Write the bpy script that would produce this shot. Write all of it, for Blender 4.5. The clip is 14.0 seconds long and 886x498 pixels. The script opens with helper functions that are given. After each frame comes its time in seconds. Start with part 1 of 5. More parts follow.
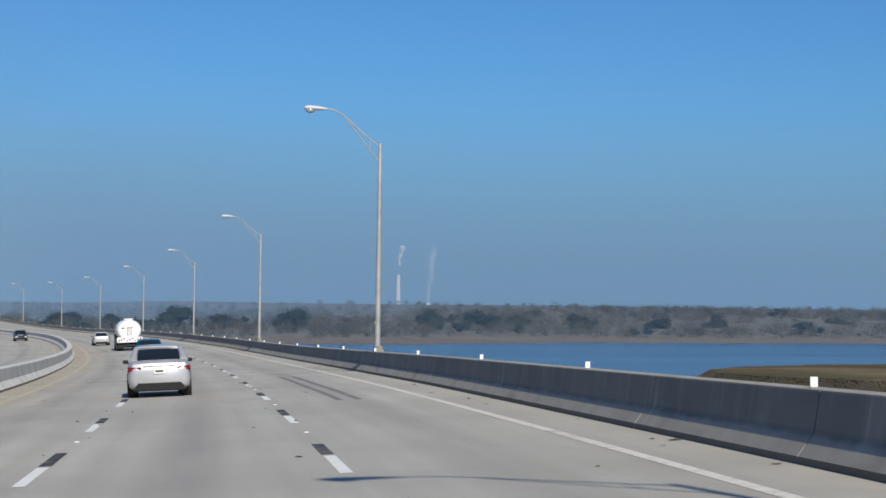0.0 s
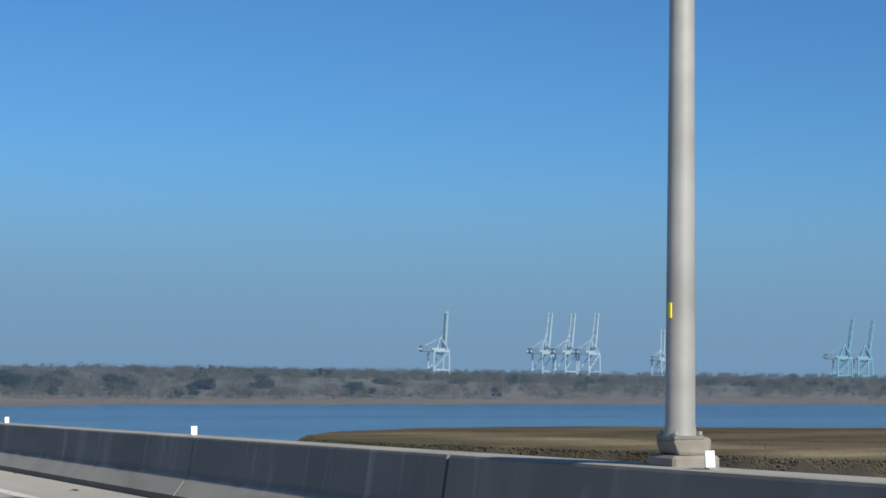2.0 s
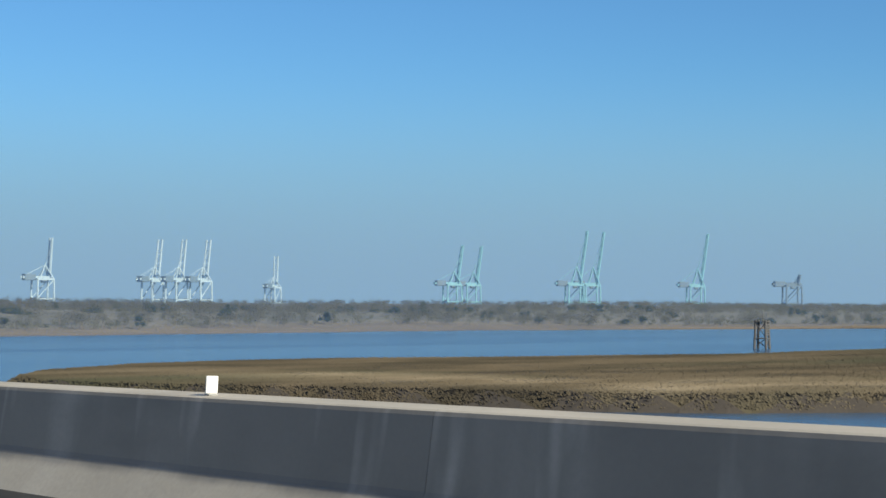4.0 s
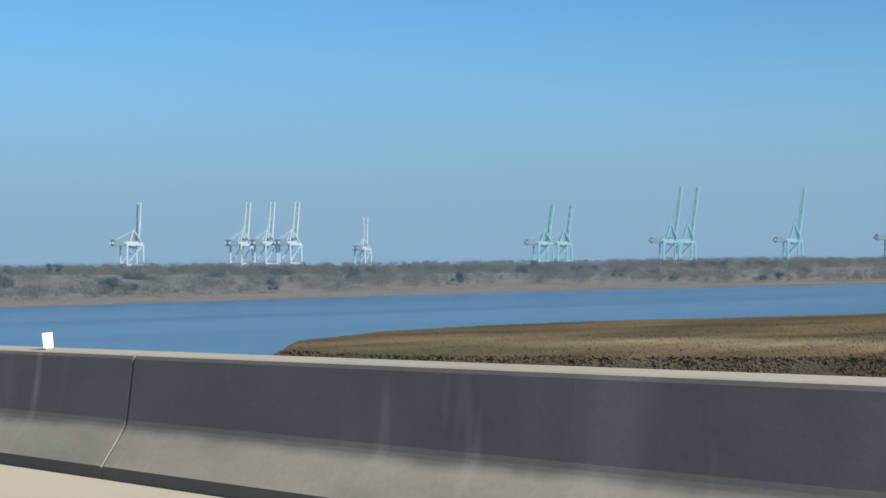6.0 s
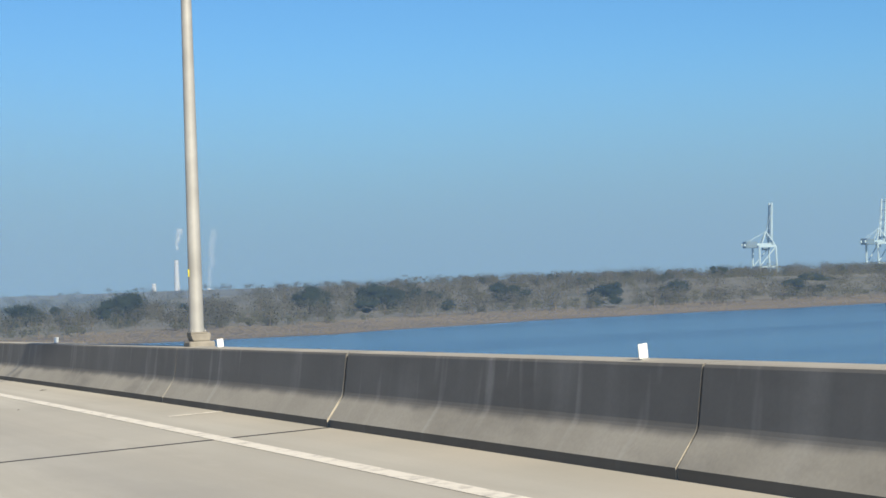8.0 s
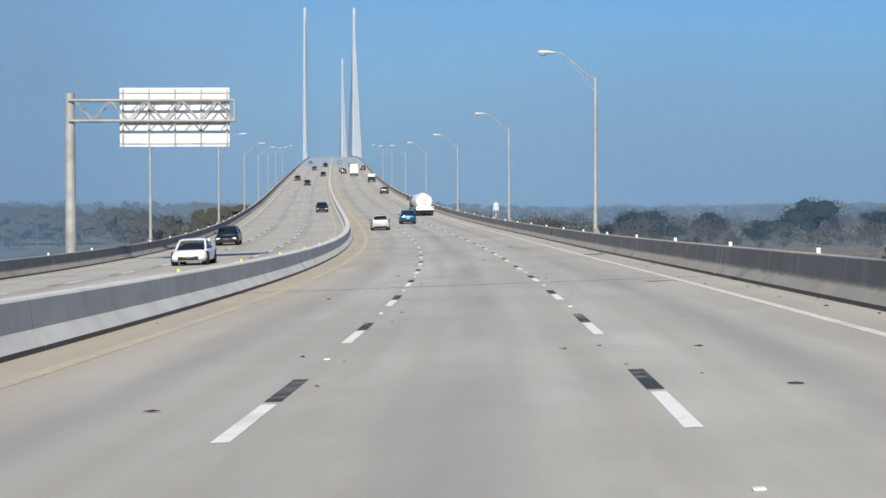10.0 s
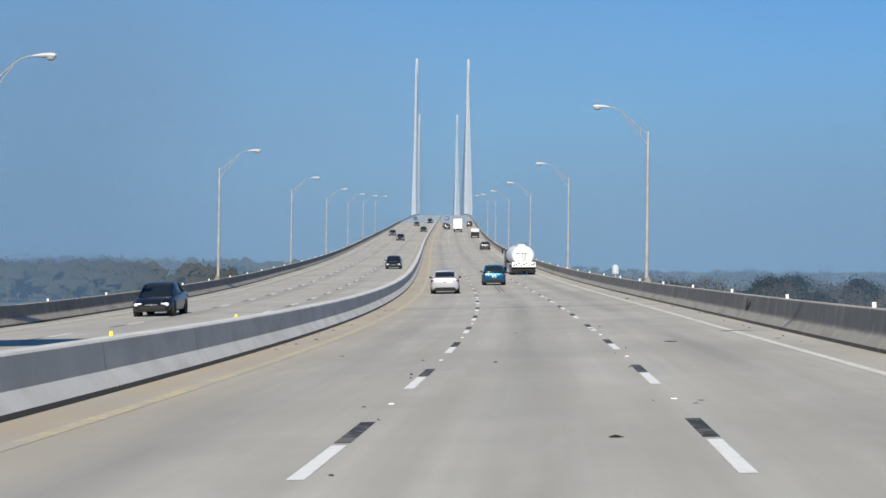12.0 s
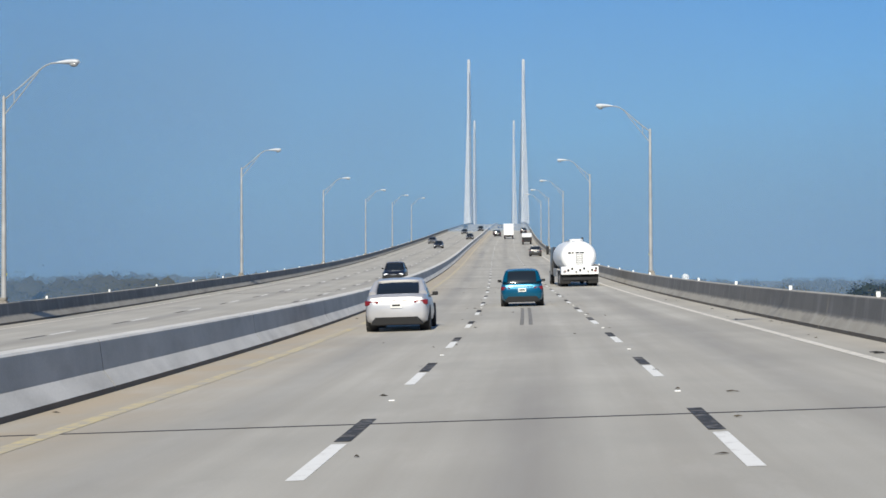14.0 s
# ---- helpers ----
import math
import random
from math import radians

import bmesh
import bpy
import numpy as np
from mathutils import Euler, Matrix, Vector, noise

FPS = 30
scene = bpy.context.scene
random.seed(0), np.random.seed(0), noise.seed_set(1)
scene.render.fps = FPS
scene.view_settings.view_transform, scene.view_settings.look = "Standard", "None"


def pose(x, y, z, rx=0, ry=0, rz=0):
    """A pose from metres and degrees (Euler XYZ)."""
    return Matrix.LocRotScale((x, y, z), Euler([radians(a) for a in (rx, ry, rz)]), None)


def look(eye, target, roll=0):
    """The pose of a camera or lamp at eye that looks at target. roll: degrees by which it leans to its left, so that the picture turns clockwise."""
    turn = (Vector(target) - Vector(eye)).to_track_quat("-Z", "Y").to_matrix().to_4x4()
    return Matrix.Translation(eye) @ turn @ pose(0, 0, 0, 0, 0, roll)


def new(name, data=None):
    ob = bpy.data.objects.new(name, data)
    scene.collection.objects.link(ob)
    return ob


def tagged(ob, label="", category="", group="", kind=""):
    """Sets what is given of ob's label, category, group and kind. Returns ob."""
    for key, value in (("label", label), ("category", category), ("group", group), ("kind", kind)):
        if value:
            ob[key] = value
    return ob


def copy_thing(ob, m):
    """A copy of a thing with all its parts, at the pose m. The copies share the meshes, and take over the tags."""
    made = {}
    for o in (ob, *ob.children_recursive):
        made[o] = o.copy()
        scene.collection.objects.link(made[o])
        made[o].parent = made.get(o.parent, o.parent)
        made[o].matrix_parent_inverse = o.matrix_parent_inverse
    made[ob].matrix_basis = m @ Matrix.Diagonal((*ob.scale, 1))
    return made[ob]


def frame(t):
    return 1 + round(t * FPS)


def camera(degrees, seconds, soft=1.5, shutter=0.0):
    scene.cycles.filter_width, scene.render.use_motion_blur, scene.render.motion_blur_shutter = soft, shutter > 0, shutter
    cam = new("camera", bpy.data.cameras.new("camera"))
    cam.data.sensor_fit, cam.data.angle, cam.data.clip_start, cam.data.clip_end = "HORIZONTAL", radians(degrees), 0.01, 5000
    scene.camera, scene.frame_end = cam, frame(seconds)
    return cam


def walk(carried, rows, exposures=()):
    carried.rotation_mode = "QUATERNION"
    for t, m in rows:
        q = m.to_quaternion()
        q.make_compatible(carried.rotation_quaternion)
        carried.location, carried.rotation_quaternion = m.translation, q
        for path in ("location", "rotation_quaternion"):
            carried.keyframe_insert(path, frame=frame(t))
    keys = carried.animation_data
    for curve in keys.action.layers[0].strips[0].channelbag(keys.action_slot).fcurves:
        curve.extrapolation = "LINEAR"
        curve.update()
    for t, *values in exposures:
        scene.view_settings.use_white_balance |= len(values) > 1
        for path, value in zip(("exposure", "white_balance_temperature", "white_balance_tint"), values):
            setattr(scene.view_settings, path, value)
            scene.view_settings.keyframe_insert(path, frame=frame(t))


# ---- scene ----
# ---- camera ----
cam = camera(28.3, 14.0, soft=1.6, shutter=0.0)
# seconds, x, y, z, yaw to the right of +y, pitch up, lean to the left (degrees)
ROWS = [
    (0, -0.06, 0.07, 16.37, 13.556, 1.753, 0.718),
    (0.5, 1.57, 13.87, 16.06, 15.831, 1.917, 0.352),
    (1, 3.07, 29.07, 15.71, 21.550, 4.420, -0.051),
    (1.5, 4.42, 42.97, 15.40, 26.323, 4.914, -0.203),
    (2, 5.79, 56.32, 15.12, 29.257, 3.958, 0.791),
    (2.5, 6.89, 70.14, 14.83, 32.362, 1.088, 1.035),
    (3, 8.18, 84.40, 14.56, 35.843, 1.014, 0.945),
    (3.5, 9.38, 99.60, 14.27, 41.328, 1.550, 1.123),
    (3.7, 9.87, 106.24, 14.16, 42.703, 1.818, 0.338),
    (5.8, 12.17, 167.43, 13.29, 42.244, 0.554, 0.462),
    (6, 12.37, 173.13, 13.23, 40.716, 0.496, -0.585),
    (6.5, 12.13, 188.98, 13.04, 36.809, -0.110, -1.591),
    (7, 12.09, 203.02, 12.90, 32.333, 0.893, -0.736),
    (7.5, 11.97, 217.44, 12.75, 27.072, 1.625, -2.726),
    (8, 11.53, 232.39, 12.58, 21.258, 1.064, -2.012),
    (8.5, 11.12, 246.42, 12.41, 17.008, 1.762, -3.329),
    (9, 10.67, 260.23, 12.23, 8.544, -2.011, 0.032),
    (9.2, 10.45, 266.76, 12.15, 2.652, -1.803, 0.577),
    (11.3, 6.88, 328.97, 11.30, -7.986, -0.948, -0.173),
    (11.5, 6.41, 335.02, 11.23, -8.272, -0.844, 0.049),
    (12, 5.20, 350.01, 11.08, -9.069, 0.588, 0.688),
    (12.5, 3.86, 364.59, 10.96, -9.373, 1.858, 0.630),
    (13, 2.41, 379.36, 10.88, -9.486, 2.773, -0.056),
    (13.5, 0.74, 394.47, 10.84, -10.342, 2.060, -0.371),
    (14, -1.10, 409.38, 10.84, -11.089, 1.016, -0.225),
]


def aimed(x, y, z, yaw, pitch, lean):
    a, b = radians(yaw), radians(pitch)
    way = Vector((math.sin(a) * math.cos(b), math.cos(a) * math.cos(b), math.sin(b)))
    return look((x, y, z), Vector((x, y, z)) + way * 10, lean)


# seconds, stops, kelvin, tint
EXPOSURES = [(0, -0.05, 6350, 10), (0.5, 0.0, 6350, 10), (1, 0.13, 6450, 8), (1.5, 0.1, 6450, 8), (2, 0.08, 6450, 8), (2.6, 0.3, 6800, 6), (3.7, 0.48, 7100, 6), (6, 0.5, 7100, 7), (7.5, 0.54, 7250, 7), (8.5, 0.42, 7100, 8), (9, 0.36, 6800, 10), (11.3, 0.16, 6450, 9), (14, 0.15, 6450, 9)]
walk(cam, [(r[0], aimed(*r[1:])) for r in ROWS], EXPOSURES)

# ---- world, sun ----
SUN_AZ, SUN_EL = 176.8, 32.8
world = bpy.data.worlds.new("sky")
scene.world = world
world.use_nodes = True
wn, wl = world.node_tree.nodes, world.node_tree.links
sky = wn.new("ShaderNodeTexSky")
sky.sky_type, sky.sun_disc = "NISHITA", False
sky.sun_elevation, sky.sun_rotation = radians(SUN_EL), radians(SUN_AZ)
sky.air_density, sky.dust_density, sky.ozone_density, sky.altitude = 1.0, 0.35, 2.0, 0
wn["Background"].inputs["Strength"].default_value = 0.096
tint = wn.new("ShaderNodeMix")
tint.data_type, tint.blend_type = "RGBA", "MULTIPLY"
tint.inputs[0].default_value = 1.0
tint.inputs[7].default_value = (0.31, 0.61, 0.94, 1)
wl.new(sky.outputs[0], tint.inputs[6])
wl.new(tint.outputs[2], wn["Background"].inputs["Color"])
sun = new("sun", bpy.data.lights.new("sun", "SUN"))
sun.data.energy, sun.data.angle, sun.data.color = 5.2, radians(0.53), (1.0, 0.92, 0.77)
a, e = radians(SUN_AZ), radians(SUN_EL)
sun.matrix_world = look((0, 0, 300), Vector((0, 0, 300)) - Vector((math.sin(a) * math.cos(e), math.cos(a) * math.cos(e), math.sin(e))))

# ---- materials ----


class Mat:
    """A node material in the making: m.n(type) adds a node, m.l(out, in) a link."""

    def __init__(self, name, rough=0.7, metal=0.0, color=(0.5, 0.5, 0.5)):
        self.m = bpy.data.materials.new(name)
        self.m.use_nodes = True
        self.t = self.m.node_tree
        self.b = self.t.nodes["Principled BSDF"]
        self.b.inputs["Roughness"].default_value = rough
        self.b.inputs["Metallic"].default_value = metal
        self.b.inputs["Base Color"].default_value = (*color, 1)

    def n(self, kind, **values):
        node = self.t.nodes.new("ShaderNode" + kind)
        for k, v in values.items():
            node.inputs[k].default_value = v
        return node

    def l(self, a, b):
        self.t.links.new(a, b)
        return self

    def coords(self, which="Object", scale=(1, 1, 1)):
        c, mp = self.n("TexCoord"), self.n("Mapping")
        mp.inputs["Scale"].default_value = scale
        self.l(c.outputs[which], mp.inputs["Vector"])
        return mp.outputs[0]

    def noise(self, scale, detail=4, rough=0.55, vec=None, lo=0.35, hi=0.65):
        t, r = self.n("TexNoise", Scale=scale, Detail=detail, Roughness=rough), self.n("MapRange")
        if vec is not None:
            self.l(vec, t.inputs["Vector"])
        r.inputs["From Min"].default_value, r.inputs["From Max"].default_value = lo, hi
        self.l(t.outputs[0], r.inputs["Value"])
        return r.outputs[0]

    def mix(self, fac, a, b, mode="MIX"):
        x = self.n("Mix")
        x.data_type, x.blend_type = "RGBA", mode
        if isinstance(fac, (int, float)):
            x.inputs[0].default_value = fac
        else:
            self.l(fac, x.inputs[0])
        for slot, v in ((6, a), (7, b)):
            if isinstance(v, tuple):
                x.inputs[slot].default_value = (*v, 1)
            else:
                self.l(v, x.inputs[slot])
        return x.outputs[2]

    def math(self, op, a, b=0.0):
        x = self.n("Math")
        x.operation = op
        for i, v in enumerate((a, b)):
            if isinstance(v, (int, float)):
                x.inputs[i].default_value = v
            else:
                self.l(v, x.inputs[i])
        return x.outputs[0]

    def color(self, c):
        self.l(c, self.b.inputs["Base Color"])
        return self

    def bump(self, h, strength=0.3, distance=0.02):
        x = self.n("Bump", Strength=strength, Distance=distance)
        self.l(h, x.inputs["Height"])
        self.l(x.outputs[0], self.b.inputs["Normal"])
        return self

    def varied(self, c, amount=0.25, scale=1.5, which="Object"):
        """Base colour c with soft stains and grain."""
        v = self.coords(which)
        dark = tuple(k * (1 - amount) for k in c)
        light = tuple(min(1, k * (1 + amount * 0.6)) for k in c)
        big = self.mix(self.noise(scale, 3, vec=v), dark, light)
        self.color(self.mix(self.noise(scale * 14, 5, vec=v, lo=0.3, hi=0.7), big, self.mix(0.75, dark, big)))
        return self


def plain(name, c, rough=0.6, metal=0.0, amount=0.15, scale=2.0):
    return Mat(name, rough, metal, c).varied(c, amount, scale).m


def deck_concrete():
    m = Mat("deck_concrete", 0.85)
    uv = m.coords("UV")
    base = m.mix(m.noise(0.12, 4, vec=uv), (0.405, 0.387, 0.340), (0.51, 0.488, 0.428))
    # long streaks along the lanes
    base = m.mix(m.math("MULTIPLY", m.noise(1.0, 4, vec=m.coords("UV", (0.03, 1.6, 1))), 0.5), base, (0.34, 0.31, 0.26))
    # broad uneven stains and paler scoured patches
    base = m.mix(m.math("MULTIPLY", m.noise(0.45, 5, 0.6, vec=m.coords("UV", (0.4, 1, 1)), lo=0.5, hi=0.72), 0.45), base, (0.33, 0.315, 0.28))
    base = m.mix(m.math("MULTIPLY", m.noise(0.8, 5, 0.65, vec=m.coords("UV", (0.25, 1, 1)), lo=0.55, hi=0.75), 0.4), base, (0.56, 0.54, 0.49))
    # oil drip stripe in the middle of each lane: lanes 3.66 m wide, centres at -0.44 + 3.66 k
    sep = m.n("SeparateXYZ")
    m.l(uv, sep.inputs[0])
    lane = m.math("PINGPONG", m.math("ADD", sep.outputs[1], 0.44 + 36.6), 1.83)
    stripe = m.n("MapRange")
    for k, v in (("From Min", 0.75), ("From Max", 0.1), ("To Min", 0.0), ("To Max", 0.6)):
        stripe.inputs[k].default_value = v
    m.l(lane, stripe.inputs["Value"])
    wear = m.math("MULTIPLY", stripe.outputs[0], m.noise(0.35, 4, vec=m.coords("UV", (0.15, 1, 1)), lo=0.3, hi=0.62))
    base = m.mix(wear, base, (0.25, 0.235, 0.215))
    # rusty tan dirt near the median and the parapets
    edge = m.n("MapRange")
    for k, v in (("From Min", -4.2), ("From Max", -6.3), ("To Min", 0.0), ("To Max", 0.75)):
        edge.inputs[k].default_value = v
    m.l(sep.outputs[1], edge.inputs["Value"])
    low = m.math("MULTIPLY", edge.outputs[0], m.math("GREATER_THAN", sep.outputs[1], -7.0))
    base = m.mix(m.math("MULTIPLY", low, m.noise(0.5, 3, vec=uv, lo=0.25, hi=0.6)), base, (0.44, 0.355, 0.245))
    side = m.n("MapRange")
    for k, v in (("From Min", 5.0), ("From Max", 6.2), ("To Min", 0.0), ("To Max", 0.6)):
        side.inputs[k].default_value = v
    m.l(sep.outputs[1], side.inputs["Value"])
    base = m.mix(m.math("MULTIPLY", side.outputs[0], m.noise(0.4, 3, vec=uv)), base, (0.50, 0.455, 0.385))
    m.color(m.mix(m.noise(30, 3, vec=uv, lo=0.25, hi=0.75), base, m.mix(0.8, (0.30, 0.28, 0.25), base)))
    tine = m.noise(8, 2, vec=m.coords("UV", (4, 0.4, 1)))
    return m.bump(tine, 0.25, 0.004).m


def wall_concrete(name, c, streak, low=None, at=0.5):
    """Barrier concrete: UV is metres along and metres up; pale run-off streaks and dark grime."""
    m = Mat(name, 0.9)
    uv = m.coords("UV")
    base = m.mix(m.noise(0.6, 4, vec=uv), tuple(k * 0.82 for k in c), c)
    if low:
        # paler below an uneven line, the sunlit lower slope put into the colour
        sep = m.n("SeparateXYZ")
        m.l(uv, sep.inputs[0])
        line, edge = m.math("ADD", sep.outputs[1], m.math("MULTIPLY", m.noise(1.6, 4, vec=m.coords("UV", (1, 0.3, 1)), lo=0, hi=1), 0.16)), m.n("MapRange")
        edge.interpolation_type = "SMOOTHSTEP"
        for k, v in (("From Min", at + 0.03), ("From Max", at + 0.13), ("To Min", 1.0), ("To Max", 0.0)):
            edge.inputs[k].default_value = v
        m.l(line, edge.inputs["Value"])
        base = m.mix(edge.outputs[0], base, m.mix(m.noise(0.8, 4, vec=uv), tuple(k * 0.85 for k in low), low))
    runs = m.math("MAXIMUM", m.noise(1.0, 3, vec=m.coords("UV", (1.1, 0.22, 1)), lo=0.54, hi=0.80), m.noise(1.0, 2, vec=m.coords("UV", (3.6, 0.5, 1)), lo=0.60, hi=0.74))
    base = m.mix(m.math("MULTIPLY", runs, streak), base, (0.58, 0.56, 0.52))
    grime = m.noise(1.0, 4, vec=m.coords("UV", (0.5, 1.4, 1)), lo=0.52, hi=0.75)
    base = m.mix(m.math("MULTIPLY", grime, 0.45), base, tuple(k * 0.5 for k in c))
    m.color(m.mix(m.noise(25, 4, vec=uv, lo=0.25, hi=0.75), base, m.mix(0.82, (0.1, 0.1, 0.1), base)))
    return m.bump(m.noise(18, 4, vec=uv), 0.12, 0.004).m


def paint(name, c, worn, lo=0.55):
    m = Mat(name, 0.75)
    v = m.coords("Object")
    wear = m.math("MAXIMUM", m.noise(5, 5, 0.7, vec=v, lo=lo, hi=lo + 0.2), m.noise(0.35, 4, 0.6, vec=v, lo=lo + 0.06, hi=lo + 0.26))
    m.color(m.mix(wear, c, m.mix(worn, c, (0.40, 0.37, 0.33))))
    return m.bump(m.noise(40, 3, vec=v), 0.2, 0.003).m


def water_surface():
    m = Mat("river_water", 0.2, 0, (0.018, 0.042, 0.075))
    m.b.inputs["IOR"].default_value = 1.333
    v = m.coords("Object")
    c = m.mix(m.noise(0.006, 3, vec=m.coords("Object", (0.25, 2.6, 1)), lo=0.42, hi=0.58), (0.018, 0.050, 0.105), (0.045, 0.105, 0.175))
    m.color(c)
    w = m.math("ADD", m.noise(0.55, 4, vec=m.coords("Object", (0.6, 1.3, 1)), lo=0, hi=1), m.math("MULTIPLY", m.noise(0.05, 3, vec=v, lo=0, hi=1), 3.0))
    return m.bump(w, 0.6, 0.35).m


def land(name, a, b, c, scale, squash):
    m = Mat(name, 0.95)
    v = m.coords("Object", squash)
    x = m.mix(m.noise(scale, 5, vec=v, lo=0.38, hi=0.62), a, b)
    x = m.mix(m.noise(scale * 2.7, 4, vec=v, lo=0.5, hi=0.66), x, c)
    m.color(m.mix(m.noise(scale * 40, 4, vec=m.coords("Object"), lo=0.3, hi=0.7), x, m.mix(0.86, tuple(k * 0.4 for k in c), x)))
    return m.bump(m.noise(0.8, 5, vec=m.coords("Object")), 0.35, 0.3).m


def marsh(name, lift):
    """Tidal grass: olive-brown with dark wet patches, straw-coloured where the "gold" attribute says so."""
    m = Mat(name, 0.95)
    v = m.coords("Object", (0.55, 1.5, 1))
    k = lambda c: tuple(q * lift for q in c)
    x = m.mix(m.noise(0.035, 5, vec=v, lo=0.40, hi=0.60), k((0.056, 0.049, 0.036)), k((0.104, 0.086, 0.061)))
    x = m.mix(m.noise(0.011, 3, vec=v, lo=0.5, hi=0.68), x, k((0.058, 0.062, 0.042)))
    g = m.n("Attribute")
    g.attribute_name = "gold"
    straw = m.mix(m.noise(0.06, 4, vec=v, lo=0.35, hi=0.65), k((0.225, 0.190, 0.138)), k((0.135, 0.110, 0.076)))
    x = m.mix(g.outputs["Fac"], x, straw)
    m.color(m.mix(m.noise(0.25, 4, vec=v, lo=0.3, hi=0.7), x, m.mix(0.8, (0.03, 0.026, 0.016), x)))
    m.b.inputs["Specular IOR Level"].default_value = 0.1
    return m.m


def leaves(name, a, b, through_=0.55):
    m = Mat(name, 0.8)
    g = m.n("NewGeometry")
    v = m.coords("Object")
    x = m.mix(g.outputs["Random Per Island"], a, b)
    c = m.mix(m.noise(0.02, 3, vec=v, lo=0.4, hi=0.6), x, m.mix(0.5, tuple(k * 0.75 for k in a), x))
    m.color(c)
    m.b.inputs["Specular IOR Level"].default_value = 0.1
    tr, mx = m.n("BsdfTranslucent"), m.n("MixShader")
    m.l(c, tr.inputs["Color"])
    mx.inputs[0].default_value = through_
    m.l(m.b.outputs[0], mx.inputs[1]).l(tr.outputs[0], mx.inputs[2])
    m.l(mx.outputs[0], m.t.nodes["Material Output"].inputs["Surface"])
    return m.m


def car_paint(name, c, metal=0.5, rough=0.28):
    m = Mat(name, rough, metal, c)
    v = m.coords("Object")
    m.color(m.mix(m.noise(1.6, 4, vec=v, lo=0.3, hi=0.7), tuple(k * 0.85 for k in c), c))
    m.b.inputs["Coat Weight"].default_value = 0.35
    m.b.inputs["Coat Roughness"].default_value = 0.06
    return m.m


DECK = deck_concrete()
# barrier colours carry the light: shaded upright faces darker, slopes and tops lighter
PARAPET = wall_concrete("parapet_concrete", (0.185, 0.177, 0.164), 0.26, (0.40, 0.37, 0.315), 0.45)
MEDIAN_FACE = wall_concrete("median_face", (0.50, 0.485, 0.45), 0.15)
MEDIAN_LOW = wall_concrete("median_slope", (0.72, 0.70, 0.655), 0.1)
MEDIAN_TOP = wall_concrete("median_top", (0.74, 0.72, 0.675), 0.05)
TOWER = plain("pale_tower_concrete", (0.58, 0.585, 0.58), 0.85, 0, 0.10, 0.15)
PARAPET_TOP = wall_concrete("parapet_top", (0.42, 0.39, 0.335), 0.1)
PEDESTAL = plain("stained_pedestal_concrete", (0.23, 0.212, 0.185), 0.9, 0, 0.3, 3.0)
# foot darkened for road dirt and for the shade on its upright toe
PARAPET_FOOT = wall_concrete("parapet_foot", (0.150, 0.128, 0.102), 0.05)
PYLON = plain("pylon_concrete", (0.62, 0.62, 0.60), 0.85, 0, 0.12, 0.15)
WHITE_LINE = paint("white_road_paint", (0.80, 0.79, 0.75), 0.7)
EDGE_LINE = paint("worn_white_road_paint", (0.72, 0.68, 0.60), 0.9, 0.5)
YELLOW_LINE = paint("worn_yellow_road_paint", (0.60, 0.505, 0.27), 0.95, 0.40)
BLACK_LINE = paint("black_contrast_paint", (0.035, 0.033, 0.03), 0.6, 0.5)
RUBBER_MARK = paint("tyre_rubber_mark", (0.20, 0.187, 0.165), 1.0)
SEAL = plain("joint_seal", (0.03, 0.03, 0.03), 0.8)
GALV = plain("galvanised_steel", (0.335, 0.335, 0.33), 0.6, 0.12, 0.25, 1.2)
ALU_WHITE = plain("pale_grey_enamel", (0.62, 0.64, 0.66), 0.4, 0.1)
LENS = Mat("lamp_lens", 0.15, 0, (0.30, 0.31, 0.32)).m
DELIN = plain("white_reflector", (0.82, 0.82, 0.80), 0.5, 0, 0.08)
DELIN_Y = plain("yellow_reflector", (0.80, 0.68, 0.05), 0.5, 0, 0.08)
WATER = water_surface()
MARSH = marsh("marsh_grass_ground", 0.8)
REEDS = land("reed_bank", (0.125, 0.106, 0.085), (0.105, 0.089, 0.071), (0.085, 0.073, 0.059), 0.02, (0.5, 2, 1))
FOREST = land("forest_floor", (0.125, 0.122, 0.10), (0.15, 0.138, 0.11), (0.09, 0.095, 0.08), 0.02, (1, 1, 1))
BED = plain("river_mud", (0.045, 0.038, 0.031), 0.9)
GRASS = marsh("marsh_blades", 0.92)
REED_BLADES = land("reed_blades", (0.138, 0.117, 0.092), (0.118, 0.10, 0.079), (0.098, 0.084, 0.067), 0.02, (0.5, 2, 1))
BARE = leaves("bare_twigs", (0.135, 0.130, 0.100), (0.110, 0.109, 0.086))
EVERGREEN = leaves("oak_leaves", (0.046, 0.064, 0.052), (0.038, 0.055, 0.046))
OLIVE = leaves("olive_scrub", (0.140, 0.140, 0.090), (0.115, 0.118, 0.078))
BARK = plain("bark", (0.12, 0.10, 0.08), 0.95)
# pale and grey crane colours blued, the distance haze put into them
CRANE_W = plain("pale_hazy_crane_paint", (0.35, 0.47, 0.54), 0.6, 0, 0.1, 0.1)
CRANE_T = plain("teal_crane_paint", (0.17, 0.39, 0.46), 0.6, 0, 0.1, 0.1)
CRANE_D = plain("hazy_grey_crane_house", (0.11, 0.17, 0.22), 0.6, 0, 0.1, 0.1)
TIMBER = plain("weathered_timber", (0.095, 0.095, 0.096), 0.95)
WHITE = plain("white_enamel", (0.80, 0.80, 0.79), 0.35, 0, 0.05, 0.6)
SIGNBACK = plain("aluminium_sign_back", (0.62, 0.63, 0.64), 0.45, 0.3, 0.1, 0.6)
SILVER = car_paint("silver_paint", (0.46, 0.458, 0.475), 0.25, 0.34)
